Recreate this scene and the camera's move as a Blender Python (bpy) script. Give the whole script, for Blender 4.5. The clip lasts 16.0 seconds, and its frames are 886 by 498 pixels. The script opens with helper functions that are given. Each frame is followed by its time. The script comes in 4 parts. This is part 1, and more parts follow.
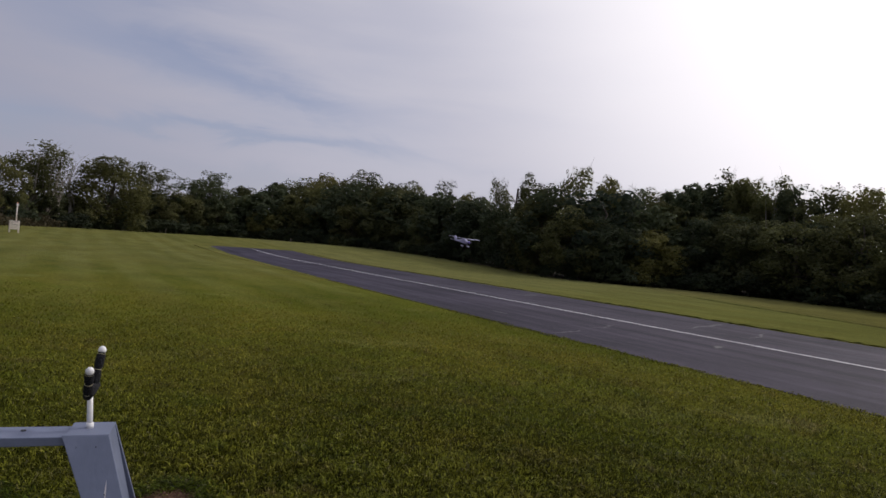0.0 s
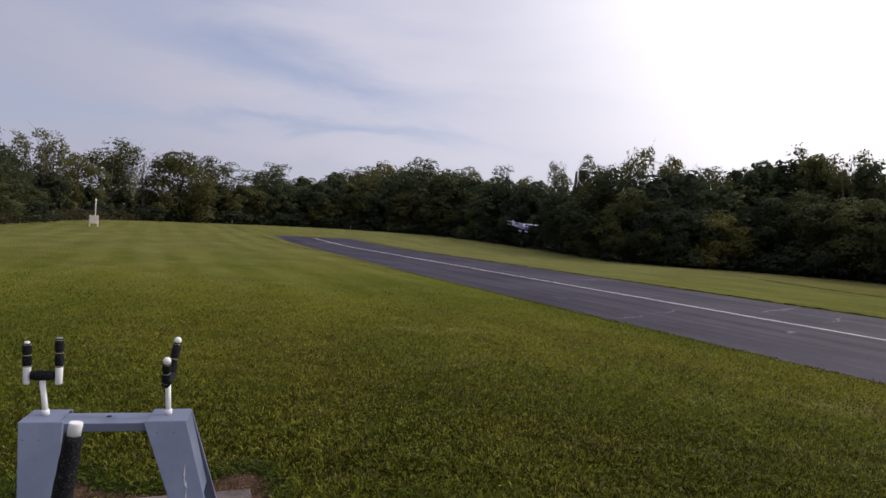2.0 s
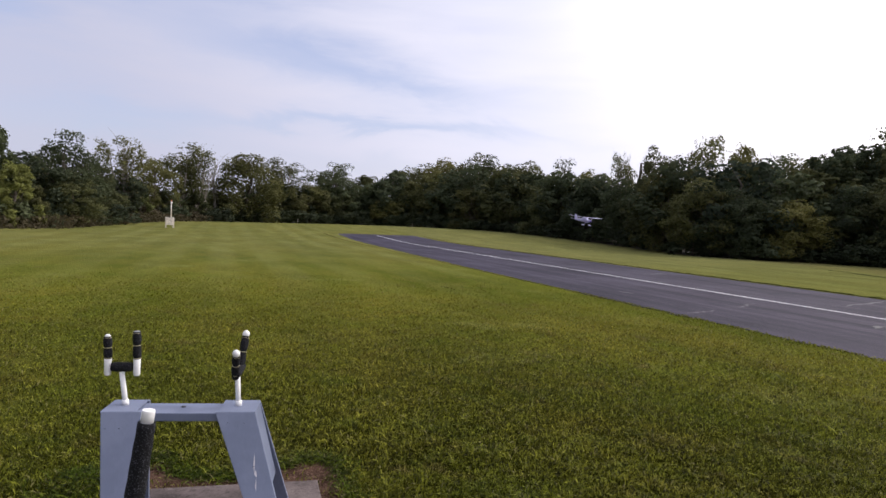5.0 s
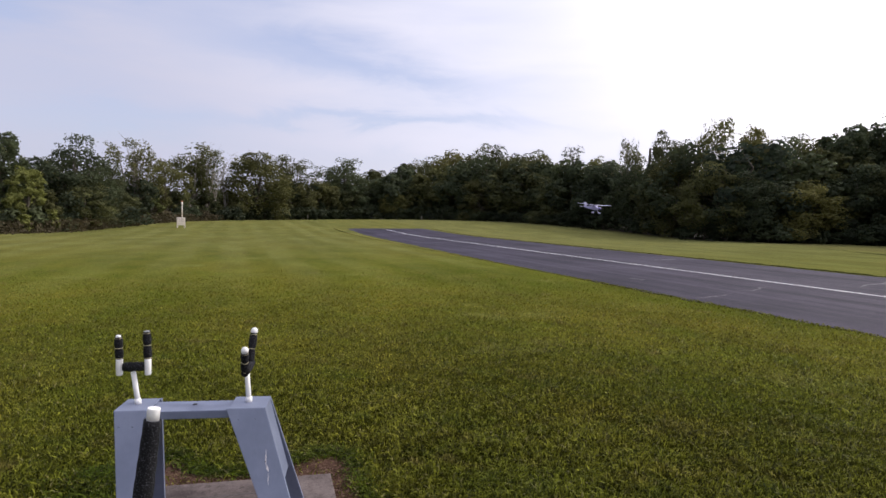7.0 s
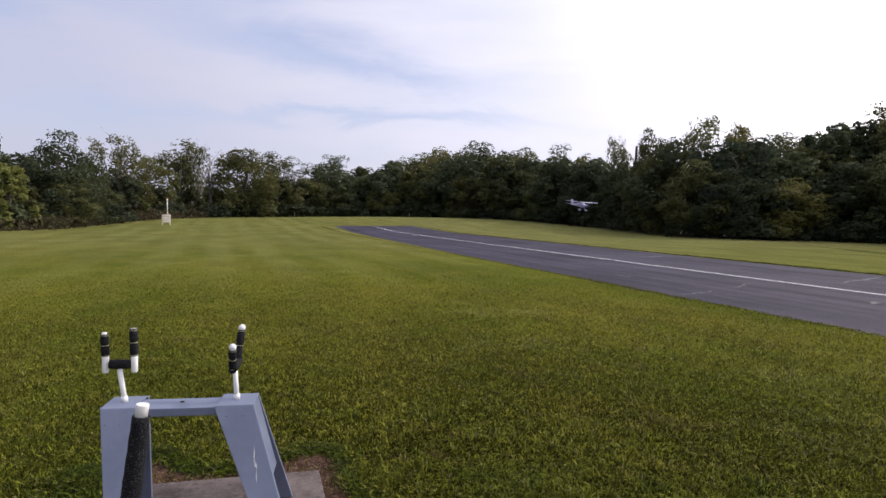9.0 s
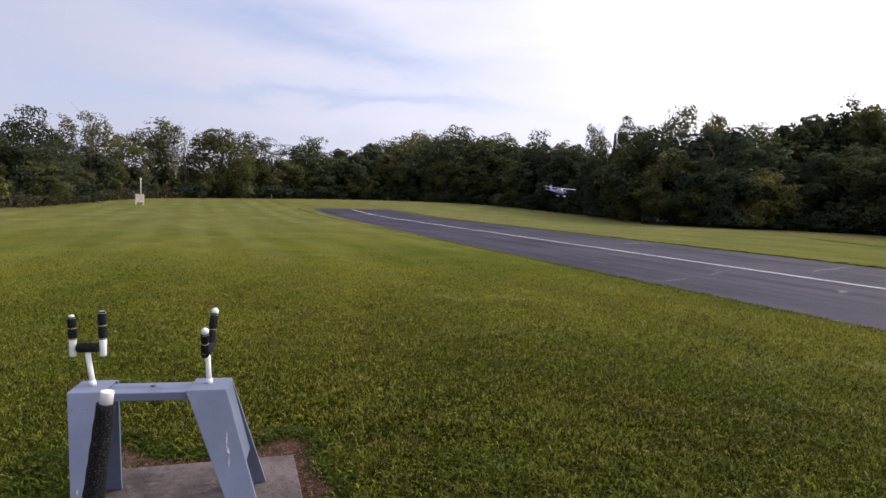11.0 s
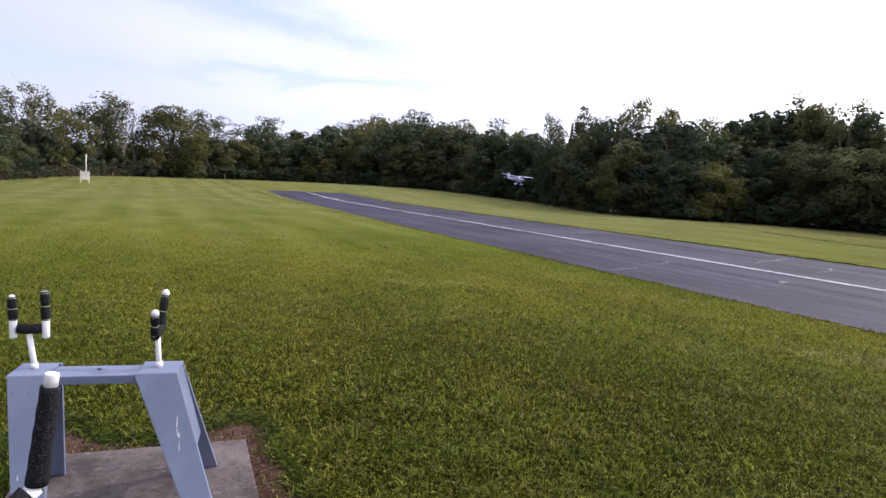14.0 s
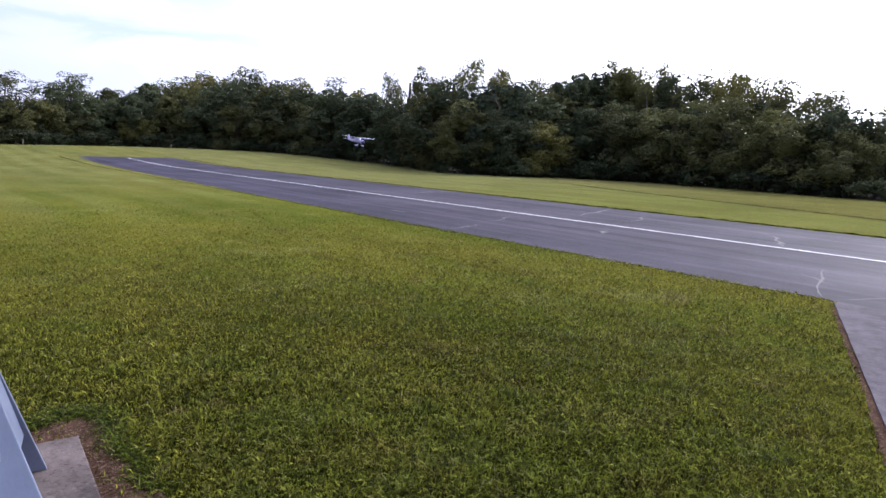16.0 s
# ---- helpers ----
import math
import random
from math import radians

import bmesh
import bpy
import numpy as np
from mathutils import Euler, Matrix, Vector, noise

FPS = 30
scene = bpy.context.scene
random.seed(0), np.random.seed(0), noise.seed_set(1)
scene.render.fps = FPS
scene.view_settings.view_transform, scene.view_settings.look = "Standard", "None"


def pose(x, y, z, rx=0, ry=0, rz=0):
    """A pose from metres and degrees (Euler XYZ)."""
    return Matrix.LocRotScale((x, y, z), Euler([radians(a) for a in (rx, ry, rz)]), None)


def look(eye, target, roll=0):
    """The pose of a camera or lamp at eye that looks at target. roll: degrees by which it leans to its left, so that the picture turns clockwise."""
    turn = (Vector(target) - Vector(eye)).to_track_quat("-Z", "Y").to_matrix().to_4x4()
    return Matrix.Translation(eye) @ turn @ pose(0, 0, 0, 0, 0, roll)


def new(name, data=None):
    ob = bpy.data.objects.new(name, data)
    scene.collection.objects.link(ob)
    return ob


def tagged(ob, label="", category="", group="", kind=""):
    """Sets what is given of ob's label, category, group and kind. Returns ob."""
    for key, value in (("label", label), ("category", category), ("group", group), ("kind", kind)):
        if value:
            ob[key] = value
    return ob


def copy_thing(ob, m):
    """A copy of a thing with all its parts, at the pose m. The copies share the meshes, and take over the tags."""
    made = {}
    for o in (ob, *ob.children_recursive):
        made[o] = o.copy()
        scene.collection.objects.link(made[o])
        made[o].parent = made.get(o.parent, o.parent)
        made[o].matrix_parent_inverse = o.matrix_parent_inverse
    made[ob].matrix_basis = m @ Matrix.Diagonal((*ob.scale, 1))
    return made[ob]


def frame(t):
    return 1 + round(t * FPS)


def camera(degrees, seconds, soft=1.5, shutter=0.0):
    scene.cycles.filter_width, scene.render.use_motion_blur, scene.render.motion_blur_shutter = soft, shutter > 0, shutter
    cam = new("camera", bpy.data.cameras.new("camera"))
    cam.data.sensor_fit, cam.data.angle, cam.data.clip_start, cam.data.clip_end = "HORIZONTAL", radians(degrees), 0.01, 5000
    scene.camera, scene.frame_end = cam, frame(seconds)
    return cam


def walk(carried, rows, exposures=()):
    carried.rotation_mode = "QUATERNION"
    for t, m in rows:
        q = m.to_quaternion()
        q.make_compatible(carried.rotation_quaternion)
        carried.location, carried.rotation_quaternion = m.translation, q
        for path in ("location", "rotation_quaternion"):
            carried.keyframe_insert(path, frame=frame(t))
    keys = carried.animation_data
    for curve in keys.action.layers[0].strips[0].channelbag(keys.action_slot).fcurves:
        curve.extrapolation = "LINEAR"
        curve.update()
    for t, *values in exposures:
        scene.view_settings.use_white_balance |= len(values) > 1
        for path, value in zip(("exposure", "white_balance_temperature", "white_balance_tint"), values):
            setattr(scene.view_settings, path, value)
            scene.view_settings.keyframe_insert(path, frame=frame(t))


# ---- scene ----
cam = camera(70.96, 16.0, soft=1.55)
PATH = [
    (0, (-0.020, -0.014, 1.643), (0.987, 1.714, 1.648), 4.86),
    (0.5, (-0.020, -0.019, 1.652), (0.970, 1.719, 1.649), 4.49),
    (1, (-0.006, -0.019, 1.654), (0.934, 1.747, 1.652), 4.69),
    (1.5, (-0.019, 0.002, 1.693), (0.909, 1.773, 1.647), 5.57),
    (2, (-0.027, -0.017, 1.664), (0.819, 1.795, 1.609), 3.78),
    (2.5, (-0.040, -0.016, 1.659), (0.757, 1.818, 1.618), 5.06),
    (3, (-0.020, -0.028, 1.658), (0.740, 1.822, 1.604), 4.08),
    (3.5, (-0.013, -0.020, 1.654), (0.720, 1.840, 1.582), 3.31),
    (4, (-0.024, -0.002, 1.649), (0.675, 1.871, 1.575), 2.98),
    (4.5, (-0.019, 0.013, 1.645), (0.656, 1.894, 1.571), 3.12),
    (7, (0.017, -0.009, 1.647), (0.649, 1.885, 1.542), 1.05),
    (7.5, (0.024, -0.006, 1.643), (0.671, 1.883, 1.528), 0.77),
    (8, (0.019, -0.012, 1.645), (0.677, 1.873, 1.538), 1.05),
    (8.5, (0.017, -0.011, 1.642), (0.679, 1.873, 1.533), 0.89),
    (9, (0.011, -0.015, 1.643), (0.681, 1.866, 1.530), 1.06),
    (11.5, (0.024, 0.023, 1.644), (0.774, 1.868, 1.462), 2.34),
    (12, (0.020, 0.025, 1.641), (0.784, 1.862, 1.442), 2.83),
    (12.5, (0.013, 0.031, 1.643), (0.801, 1.858, 1.443), 3.20),
    (13, (0.015, 0.030, 1.637), (0.821, 1.850, 1.438), 3.50),
    (13.5, (0.015, 0.018, 1.642), (0.845, 1.826, 1.432), 3.41),
    (14, (0.016, 0.020, 1.640), (0.879, 1.813, 1.439), 3.37),
    (14.5, (0.018, 0.030, 1.636), (0.918, 1.803, 1.420), 3.39),
    (15, (0.021, 0.015, 1.641), (0.981, 1.754, 1.409), 3.32),
    (15.5, (0.019, 0.010, 1.643), (1.088, 1.680, 1.378), 2.59),
    (16, (-0.011, -0.002, 1.681), (1.265, 1.509, 1.381), 2.37),
]

walk(cam, [(t, look(eye, target, roll)) for t, eye, target, roll in PATH],
     exposures=[(0.0, -1.22, 6250, 15), (1.0, -1.12, 6250, 15), (1.5, -0.86, 6250, 15), (2.3, -0.86, 6250, 15), (3.0, -0.76, 6250, 15), (3.5, -0.91, 6250, 15), (4.0, -0.83, 6250, 15), (4.5, -0.42, 6250, 15), (7.0, -0.40, 6250, 15), (9.0, -0.40, 6250, 15), (11.5, -0.34, 6120, 15), (12.0, -0.02, 6060, 15), (14.5, 0.05, 5800, 17), (16.0, 0.12, 5600, 18)])

# ---------------------------------------------------------------- light
SUN_AZ, SUN_EL = radians(90), radians(36)      # azimuth clockwise from +y
SUN_DIR = Vector((math.sin(SUN_AZ) * math.cos(SUN_EL), math.cos(SUN_AZ) * math.cos(SUN_EL), math.sin(SUN_EL)))

sun = new("sun", bpy.data.lights.new("sun", "SUN"))
sun.data.energy, sun.data.angle, sun.data.color = 3.1, radians(3), (1.0, 0.93, 0.82)
sun.matrix_world = look((0, 0, 0), -SUN_DIR) @ Matrix.Identity(4)
sun.location = SUN_DIR * 60


class Nodes:
    """Short hand for node trees."""

    def __init__(self, tree):
        self.tree = tree

    def add(self, kind, ins=(), **props):
        n = self.tree.nodes.new(kind)
        for k, v in props.items():
            if k == "operation":
                n.operation = v
            elif k == "data_type":
                n.data_type = v
            elif k == "blend_type":
                n.blend_type = v
            elif k == "noise_dimensions":
                n.noise_dimensions = v
            elif k == "interpolation_type":
                n.interpolation_type = v
            elif k == "feature":
                n.feature = v
        for key, v in dict(ins).items():
            self.put(n.inputs[key], v)
        return n

    def put(self, socket, v):
        if isinstance(v, bpy.types.NodeSocket):
            self.tree.links.new(v, socket)
        elif isinstance(v, tuple) and len(v) == 3 and socket.type == "RGBA":
            socket.default_value = (*v, 1)
        else:
            socket.default_value = v

    def math(self, op, a, b=0.0, c=0.0):
        return self.add("ShaderNodeMath", {0: a, 1: b, 2: c}, operation=op).outputs[0]

    def noise(self, vec, scale, detail=3.0, rough=0.55, distort=0.0):
        return self.add("ShaderNodeTexNoise", {"Vector": vec, "Scale": scale, "Detail": detail, "Roughness": rough, "Distortion": distort}).outputs[0]

    def span(self, v, a, b, lo=0.0, hi=1.0):
        return self.add("ShaderNodeMapRange", {0: v, 1: a, 2: b, 3: lo, 4: hi}, interpolation_type="SMOOTHSTEP").outputs[0]

    def mix(self, f, a, b, blend="MIX"):
        n = self.add("ShaderNodeMix", data_type="RGBA", blend_type=blend)
        self.put(n.inputs[0], f)
        self.put(n.inputs[6], a)
        self.put(n.inputs[7], b)
        return n.outputs[2]

    def scaled(self, vec, s):
        return self.add("ShaderNodeMapping", {"Vector": vec, "Scale": s}).outputs[0]

    def bump(self, h, strength, dist=0.02):
        return self.add("ShaderNodeBump", {"Height": h, "Strength": strength, "Distance": dist}).outputs[0]


world = bpy.data.worlds.new("sky")
scene.world = world
world.use_nodes = True
W = Nodes(world.node_tree)
sky = W.add("ShaderNodeTexSky")
sky.sky_type, sky.sun_disc = "NISHITA", False
sky.sun_elevation, sky.sun_rotation = SUN_EL, SUN_AZ
sky.dust_density = 2.0
to = W.add("ShaderNodeTexCoord").outputs["Generated"]
clear = W.mix(1.0, sky.outputs[0], (0.215, 0.212, 0.240), "MULTIPLY")
clear = W.mix(0.55, clear, (0.70, 0.72, 0.84))
# thin high cloud: long soft bands, brighter towards the sun
near_sun = W.add("ShaderNodeVectorMath", {0: to, 1: tuple(SUN_DIR)}, operation="DOT_PRODUCT").outputs["Value"]
bands = W.noise(W.add("ShaderNodeMapping", {"Vector": to, "Rotation": (0.0, radians(8), radians(20)), "Scale": (1.0, 1.0, 5.0)}).outputs[0], 1.5, 4.0, 0.48, 0.3)
wisps = W.noise(W.add("ShaderNodeMapping", {"Vector": to, "Rotation": (0.0, radians(-6), 0.0), "Scale": (1.6, 1.6, 8.0)}).outputs[0], 2.4, 5.0, 0.55, 0.5)
axes = W.add("ShaderNodeSeparateXYZ", {0: to}).outputs
ragged = W.noise(W.add("ShaderNodeMapping", {"Vector": to, "Scale": (2.0, 2.0, 6.0)}).outputs[0], 3.2, 5.0, 0.6, 0.6)
azimuth = W.math("MULTIPLY", W.math("ARCTAN2", axes[0], axes[1]), 57.3)
azimuth = W.math("ADD", azimuth, W.math("MULTIPLY", W.math("SUBTRACT", wisps, 0.5), 14.0))
height = W.math("MULTIPLY", W.math("ARCSINE", axes[2]), 57.3)
height = W.math("ADD", height, W.math("MULTIPLY", W.math("SUBTRACT", ragged, 0.5), 5.0))


def rift(az, el, long, thick, slope, depth):
    """A long thin place in the cloud, round a direction in degrees."""
    a = W.math("SUBTRACT", azimuth, az)
    h = W.math("SUBTRACT", W.math("SUBTRACT", height, el), W.math("MULTIPLY", a, slope))
    q = W.math("ADD", W.math("POWER", W.math("ABSOLUTE", W.math("DIVIDE", a, long)), 2.0), W.math("POWER", W.math("ABSOLUTE", W.math("DIVIDE", h, thick)), 2.0))
    return W.math("MULTIPLY", W.math("EXPONENT", W.math("MULTIPLY", q, -1.0)), depth)


thin = 0.0
for row in ((6.0, 14.4, 10.0, 2.0, -0.10, 0.62), (16.0, 12.2, 9.0, 1.5, -0.12, 0.5), (9.0, 8.6, 9.0, 0.8, 0.02, 0.7), (22.0, 8.4, 8.0, 0.8, -0.05, 0.5),
            (-9.0, 7.4, 11.0, 1.6, 0.03, 0.55), (-17.0, 15.0, 7.0, 2.4, 0.1, 0.9), (-1.0, 18.0, 9.0, 1.0, 0.04, 0.55), (14.0, 5.0, 16.0, 1.4, 0.0, 0.35), (-60.0, 22.0, 30.0, 4.0, 0.02, 0.8)):
    thin = W.math("ADD", thin, rift(*row))
cover = W.math("ADD", W.math("MULTIPLY", bands, 0.7), W.math("MULTIPLY", wisps, 0.3))
mask = W.math("SUBTRACT", W.span(cover, 0.34, 0.66, 0.52, 1.0), W.math("MINIMUM", thin, 0.9))
mask = W.math("MAXIMUM", mask, 0.0)
mask = W.math("ADD", mask, W.math("MULTIPLY", W.math("SUBTRACT", 1.0, mask), W.span(near_sun, 0.25, 0.85)))
cloud = W.mix(W.span(near_sun, -0.12, 0.74), (0.73, 0.735, 0.86), (1.28, 1.26, 1.34))
cloud = W.mix(W.span(near_sun, 0.50, 1.0), cloud, (2.8, 2.68, 2.56))
W.put(world.node_tree.nodes["Background"].inputs[0], W.mix(mask, clear, cloud))
world.node_tree.nodes["Background"].inputs[1].default_value = 1.1


# ---------------------------------------------------------------- materials
def material(name):
    m = bpy.data.materials.new(name)
    m.use_nodes = True
    n = Nodes(m.node_tree)
    return m, n, m.node_tree.nodes["Principled BSDF"]


def place(n):
    return n.add("ShaderNodeNewGeometry").outputs["Position"]


def plain(name, colour, rough=0.6, scale=12.0, vary=0.25, bump=0.15, metal=0.0):
    m, n, b = material(name)
    p = n.add("ShaderNodeTexCoord").outputs["Object"]
    a = n.noise(p, scale, 4.0)
    f = n.noise(p, scale * 9, 3.0)
    v = n.math("ADD", n.math("MULTIPLY", a, 0.6), n.math("MULTIPLY", f, 0.4))
    lo, hi = tuple(c * (1 - vary) for c in colour), tuple(min(1, c * (1 + vary)) for c in colour)
    n.put(b.inputs["Base Color"], n.mix(n.span(v, 0.3, 0.7), lo, hi))
    b.inputs["Roughness"].default_value = rough
    b.inputs["Metallic"].default_value = metal
    if bump:
        n.put(b.inputs["Normal"], n.bump(f, bump, 0.004))
    return m


def lawn_colour(n, p):
    """Colour of the lawn and of the rough meadow past it, by place."""
    x = n.add("ShaderNodeSeparateXYZ", {0: p}).outputs
    big = n.noise(n.scaled(p, (1.0, 0.55, 1.0)), 0.16, 5.0, 0.62)
    mid = n.noise(p, 0.9, 4.0, 0.6)
    c = n.mix(n.span(big, 0.35, 0.65), (0.072, 0.088, 0.009), (0.122, 0.117, 0.017))
    c = n.mix(n.math("MULTIPLY", n.span(mid, 0.45, 0.70), 0.6), c, (0.070, 0.092, 0.008))
    c = n.mix(n.math("MULTIPLY", n.span(n.noise(p, 1.7, 4.0, 0.6), 0.54, 0.72), 0.5), c, (0.098, 0.084, 0.022))
    c = n.mix(n.math("MULTIPLY", n.span(n.noise(p, 0.45, 3.0), 0.58, 0.72), 0.5), c, (0.136, 0.138, 0.034))
    # mower stripes along the runway, and faint cross passes
    wob = n.math("MULTIPLY", n.noise(p, 0.12, 2.0), 1.2)
    s = n.math("SINE", n.math("MULTIPLY", n.math("ADD", x[0], wob), 3.3))
    s = n.math("MULTIPLY", n.span(s, -0.8, 0.8), n.span(x[1], 9.0, 26.0, 0.05, 0.6))
    s = n.math("MULTIPLY", s, n.span(n.noise(n.scaled(p, (1.0, 0.25, 1.0)), 0.22, 3.0), 0.35, 0.62, 0.25, 1.0))
    c = n.mix(s, c, (0.156, 0.160, 0.050))
    s2 = n.math("SINE", n.math("MULTIPLY", n.math("ADD", x[1], wob), 1.15))
    c = n.mix(n.math("MULTIPLY", n.span(s2, 0.2, 0.9), n.span(x[1], 8.0, 26.0, 0.0, 0.17)), c, (0.062, 0.085, 0.007))
    # pale worn spots and thin brownish ones
    c = n.mix(n.math("MULTIPLY", n.span(n.noise(n.scaled(p, (1.0, 0.7, 1.0)), 1.15, 5.0, 0.65), 0.60, 0.70), 0.55), c, (0.110, 0.082, 0.040))
    c = n.mix(n.math("MULTIPLY", n.span(n.noise(p, 0.33, 5.0, 0.65), 0.56, 0.70), 0.6), c, (0.154, 0.158, 0.050))
    # the verge past the runway and the unmown meadow
    c = n.mix(n.math("MULTIPLY", n.span(x[0], 18.5, 19.4), 0.55), c, (0.138, 0.143, 0.056))
    edge = n.math("SUBTRACT", n.math("ADD", x[0], n.math("MULTIPLY", n.noise(p, 0.3, 2.0), 1.2)), n.math("MULTIPLY", n.math("MINIMUM", x[1], 34.0), 0.47))
    c = n.mix(n.math("MULTIPLY", n.span(edge, 22.4, 23.2), 0.75), c, (0.108, 0.100, 0.036))
    # haze-like paleness put into the lawn colour towards the far end
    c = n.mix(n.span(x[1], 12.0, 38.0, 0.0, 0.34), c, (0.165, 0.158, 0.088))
    drift = n.noise(n.scaled(p, (1.0, 0.5, 1.0)), 0.42, 4.0, 0.6)
    c = n.mix(1.0, c, n.mix(n.span(drift, 0.34, 0.66), (0.90, 0.91, 0.89), (1.18, 1.17, 1.16)), "MULTIPLY")
    return n.mix(0.02, c, (0.172, 0.157, 0.115))


def lawn_material():
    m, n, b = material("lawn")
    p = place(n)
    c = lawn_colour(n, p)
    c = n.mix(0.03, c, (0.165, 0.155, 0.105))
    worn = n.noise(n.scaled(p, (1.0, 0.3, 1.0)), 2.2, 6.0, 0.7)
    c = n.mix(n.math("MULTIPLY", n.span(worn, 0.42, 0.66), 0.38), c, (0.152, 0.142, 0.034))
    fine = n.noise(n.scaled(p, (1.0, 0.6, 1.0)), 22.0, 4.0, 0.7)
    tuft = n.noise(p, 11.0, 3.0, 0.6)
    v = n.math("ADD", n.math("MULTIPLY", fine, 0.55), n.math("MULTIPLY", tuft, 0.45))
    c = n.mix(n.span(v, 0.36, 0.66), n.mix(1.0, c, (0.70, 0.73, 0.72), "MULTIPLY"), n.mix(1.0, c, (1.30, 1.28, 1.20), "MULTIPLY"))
    # shade between the standing blades put into the ground colour, fading outwards
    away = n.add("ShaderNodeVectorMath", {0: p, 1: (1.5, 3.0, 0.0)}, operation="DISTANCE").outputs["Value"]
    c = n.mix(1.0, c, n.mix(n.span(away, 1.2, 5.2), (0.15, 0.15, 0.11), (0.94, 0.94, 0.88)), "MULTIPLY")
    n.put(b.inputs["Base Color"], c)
    b.inputs["Roughness"].default_value = 0.9
    b.inputs["Specular IOR Level"].default_value = 0.0
    n.put(b.inputs["Normal"], n.bump(v, 0.9, 0.06))
    return m


def blade_material(name, tint=(1.0, 1.0, 1.0)):
    m, n, b = material(name)
    p = place(n)
    c = lawn_colour(n, p)
    r = n.add("ShaderNodeNewGeometry").outputs["Random Per Island"]
    clump = n.span(n.noise(p, 20.0, 3.0, 0.65), 0.36, 0.64)
    v = n.math("ADD", n.math("MULTIPLY", r, 0.76), n.math("MULTIPLY", clump, 0.24))
    v = n.math("POWER", v, 1.9)
    # broad sprays further out stand for many blades, so they differ less
    away = n.add("ShaderNodeVectorMath", {0: p}, operation="LENGTH").outputs["Value"]
    v = n.math("ADD", v, n.math("MULTIPLY", n.math("SUBTRACT", 0.34, v), n.span(away, 6.0, 17.0, 0.0, 0.85)))
    c = n.mix(v, n.mix(1.0, c, tuple(0.12 * t for t in tint), "MULTIPLY"), n.mix(1.0, c, tuple(3.7 * t for t in tint), "MULTIPLY"))
    cool = n.math("MULTIPLY", n.span(n.noise(p, 2.3, 4.0, 0.6), 0.48, 0.66), n.math("FRACT", n.math("MULTIPLY", r, 17.3)))
    c = n.mix(n.math("MULTIPLY", cool, 0.32), c, (0.085, 0.140, 0.032))
    c = n.mix(n.math("MULTIPLY", n.math("GREATER_THAN", r, 0.975), 0.8), c, (0.24, 0.21, 0.10))
    n.put(b.inputs["Base Color"], c)
    b.inputs["Roughness"].default_value = 0.45
    b.inputs["Specular IOR Level"].default_value = 0.04
    t = n.add("ShaderNodeBsdfTranslucent", {"Color": c})
    out = m.node_tree.nodes["Material Output"]
    s = n.add("ShaderNodeMixShader", {0: 0.36, 1: b.outputs[0], 2: t.outputs[0]})
    n.put(out.inputs[0], s.outputs[0])
    return m


def leaf_material(name, dark, light):
    m, n, b = material(name)
    own = n.add("ShaderNodeObjectInfo").outputs["Random"]
    r = n.add("ShaderNodeNewGeometry").outputs["Random Per Island"]
    p = n.add("ShaderNodeTexCoord").outputs["Object"]
    patch = n.span(n.noise(p, 0.8, 3.0), 0.35, 0.65)
    c = n.mix(n.math("ADD", n.math("MULTIPLY", r, 0.35), n.math("MULTIPLY", patch, 0.65)), dark, light)
    c = n.mix(n.math("MULTIPLY", own, 0.32), c, tuple(v * k for v, k in zip(light, (1.15, 0.95, 0.7))))
    tone = n.math("FRACT", n.math("MULTIPLY", own, 7.31))
    c = n.mix(1.0, c, n.mix(tone, (0.60, 0.63, 0.68), (1.28, 1.24, 1.14)), "MULTIPLY")
    c = n.mix(n.math("MULTIPLY", n.math("GREATER_THAN", r, 0.97), 0.5), c, (0.14, 0.12, 0.04))
    n.put(b.inputs["Base Color"], c)
    b.inputs["Roughness"].default_value = 0.75
    b.inputs["Specular IOR Level"].default_value = 0.26
    t = n.add("ShaderNodeBsdfTranslucent", {"Color": c})
    s = n.add("ShaderNodeMixShader", {0: 0.42, 1: b.outputs[0], 2: t.outputs[0]})
    n.put(m.node_tree.nodes["Material Output"].inputs[0], s.outputs[0])
    return m


def asphalt_material():
    m, n, b = material("asphalt")
    p = place(n)
    streak = n.noise(n.scaled(p, (1.6, 0.07, 1.0)), 1.0, 6.0, 0.65)
    big = n.noise(p, 0.25, 4.0, 0.6)
    fine = n.noise(p, 60.0, 3.0, 0.7)
    v = n.math("ADD", n.math("MULTIPLY", streak, 0.6), n.math("MULTIPLY", big, 0.4))
    c = n.mix(n.span(v, 0.36, 0.64), (0.0085, 0.0058, 0.0155), (0.0265, 0.0185, 0.041))
    c = n.mix(n.math("MULTIPLY", n.span(fine, 0.5, 0.75), 0.35), c, (0.060, 0.047, 0.084))
    n.put(b.inputs["Base Color"], c)
    n.put(b.inputs["Roughness"], n.span(v, 0.3, 0.7, 0.66, 0.50))
    b.inputs["Specular IOR Level"].default_value = 0.09
    n.put(b.inputs["Normal"], n.bump(fine, 0.35, 0.01))
    return m


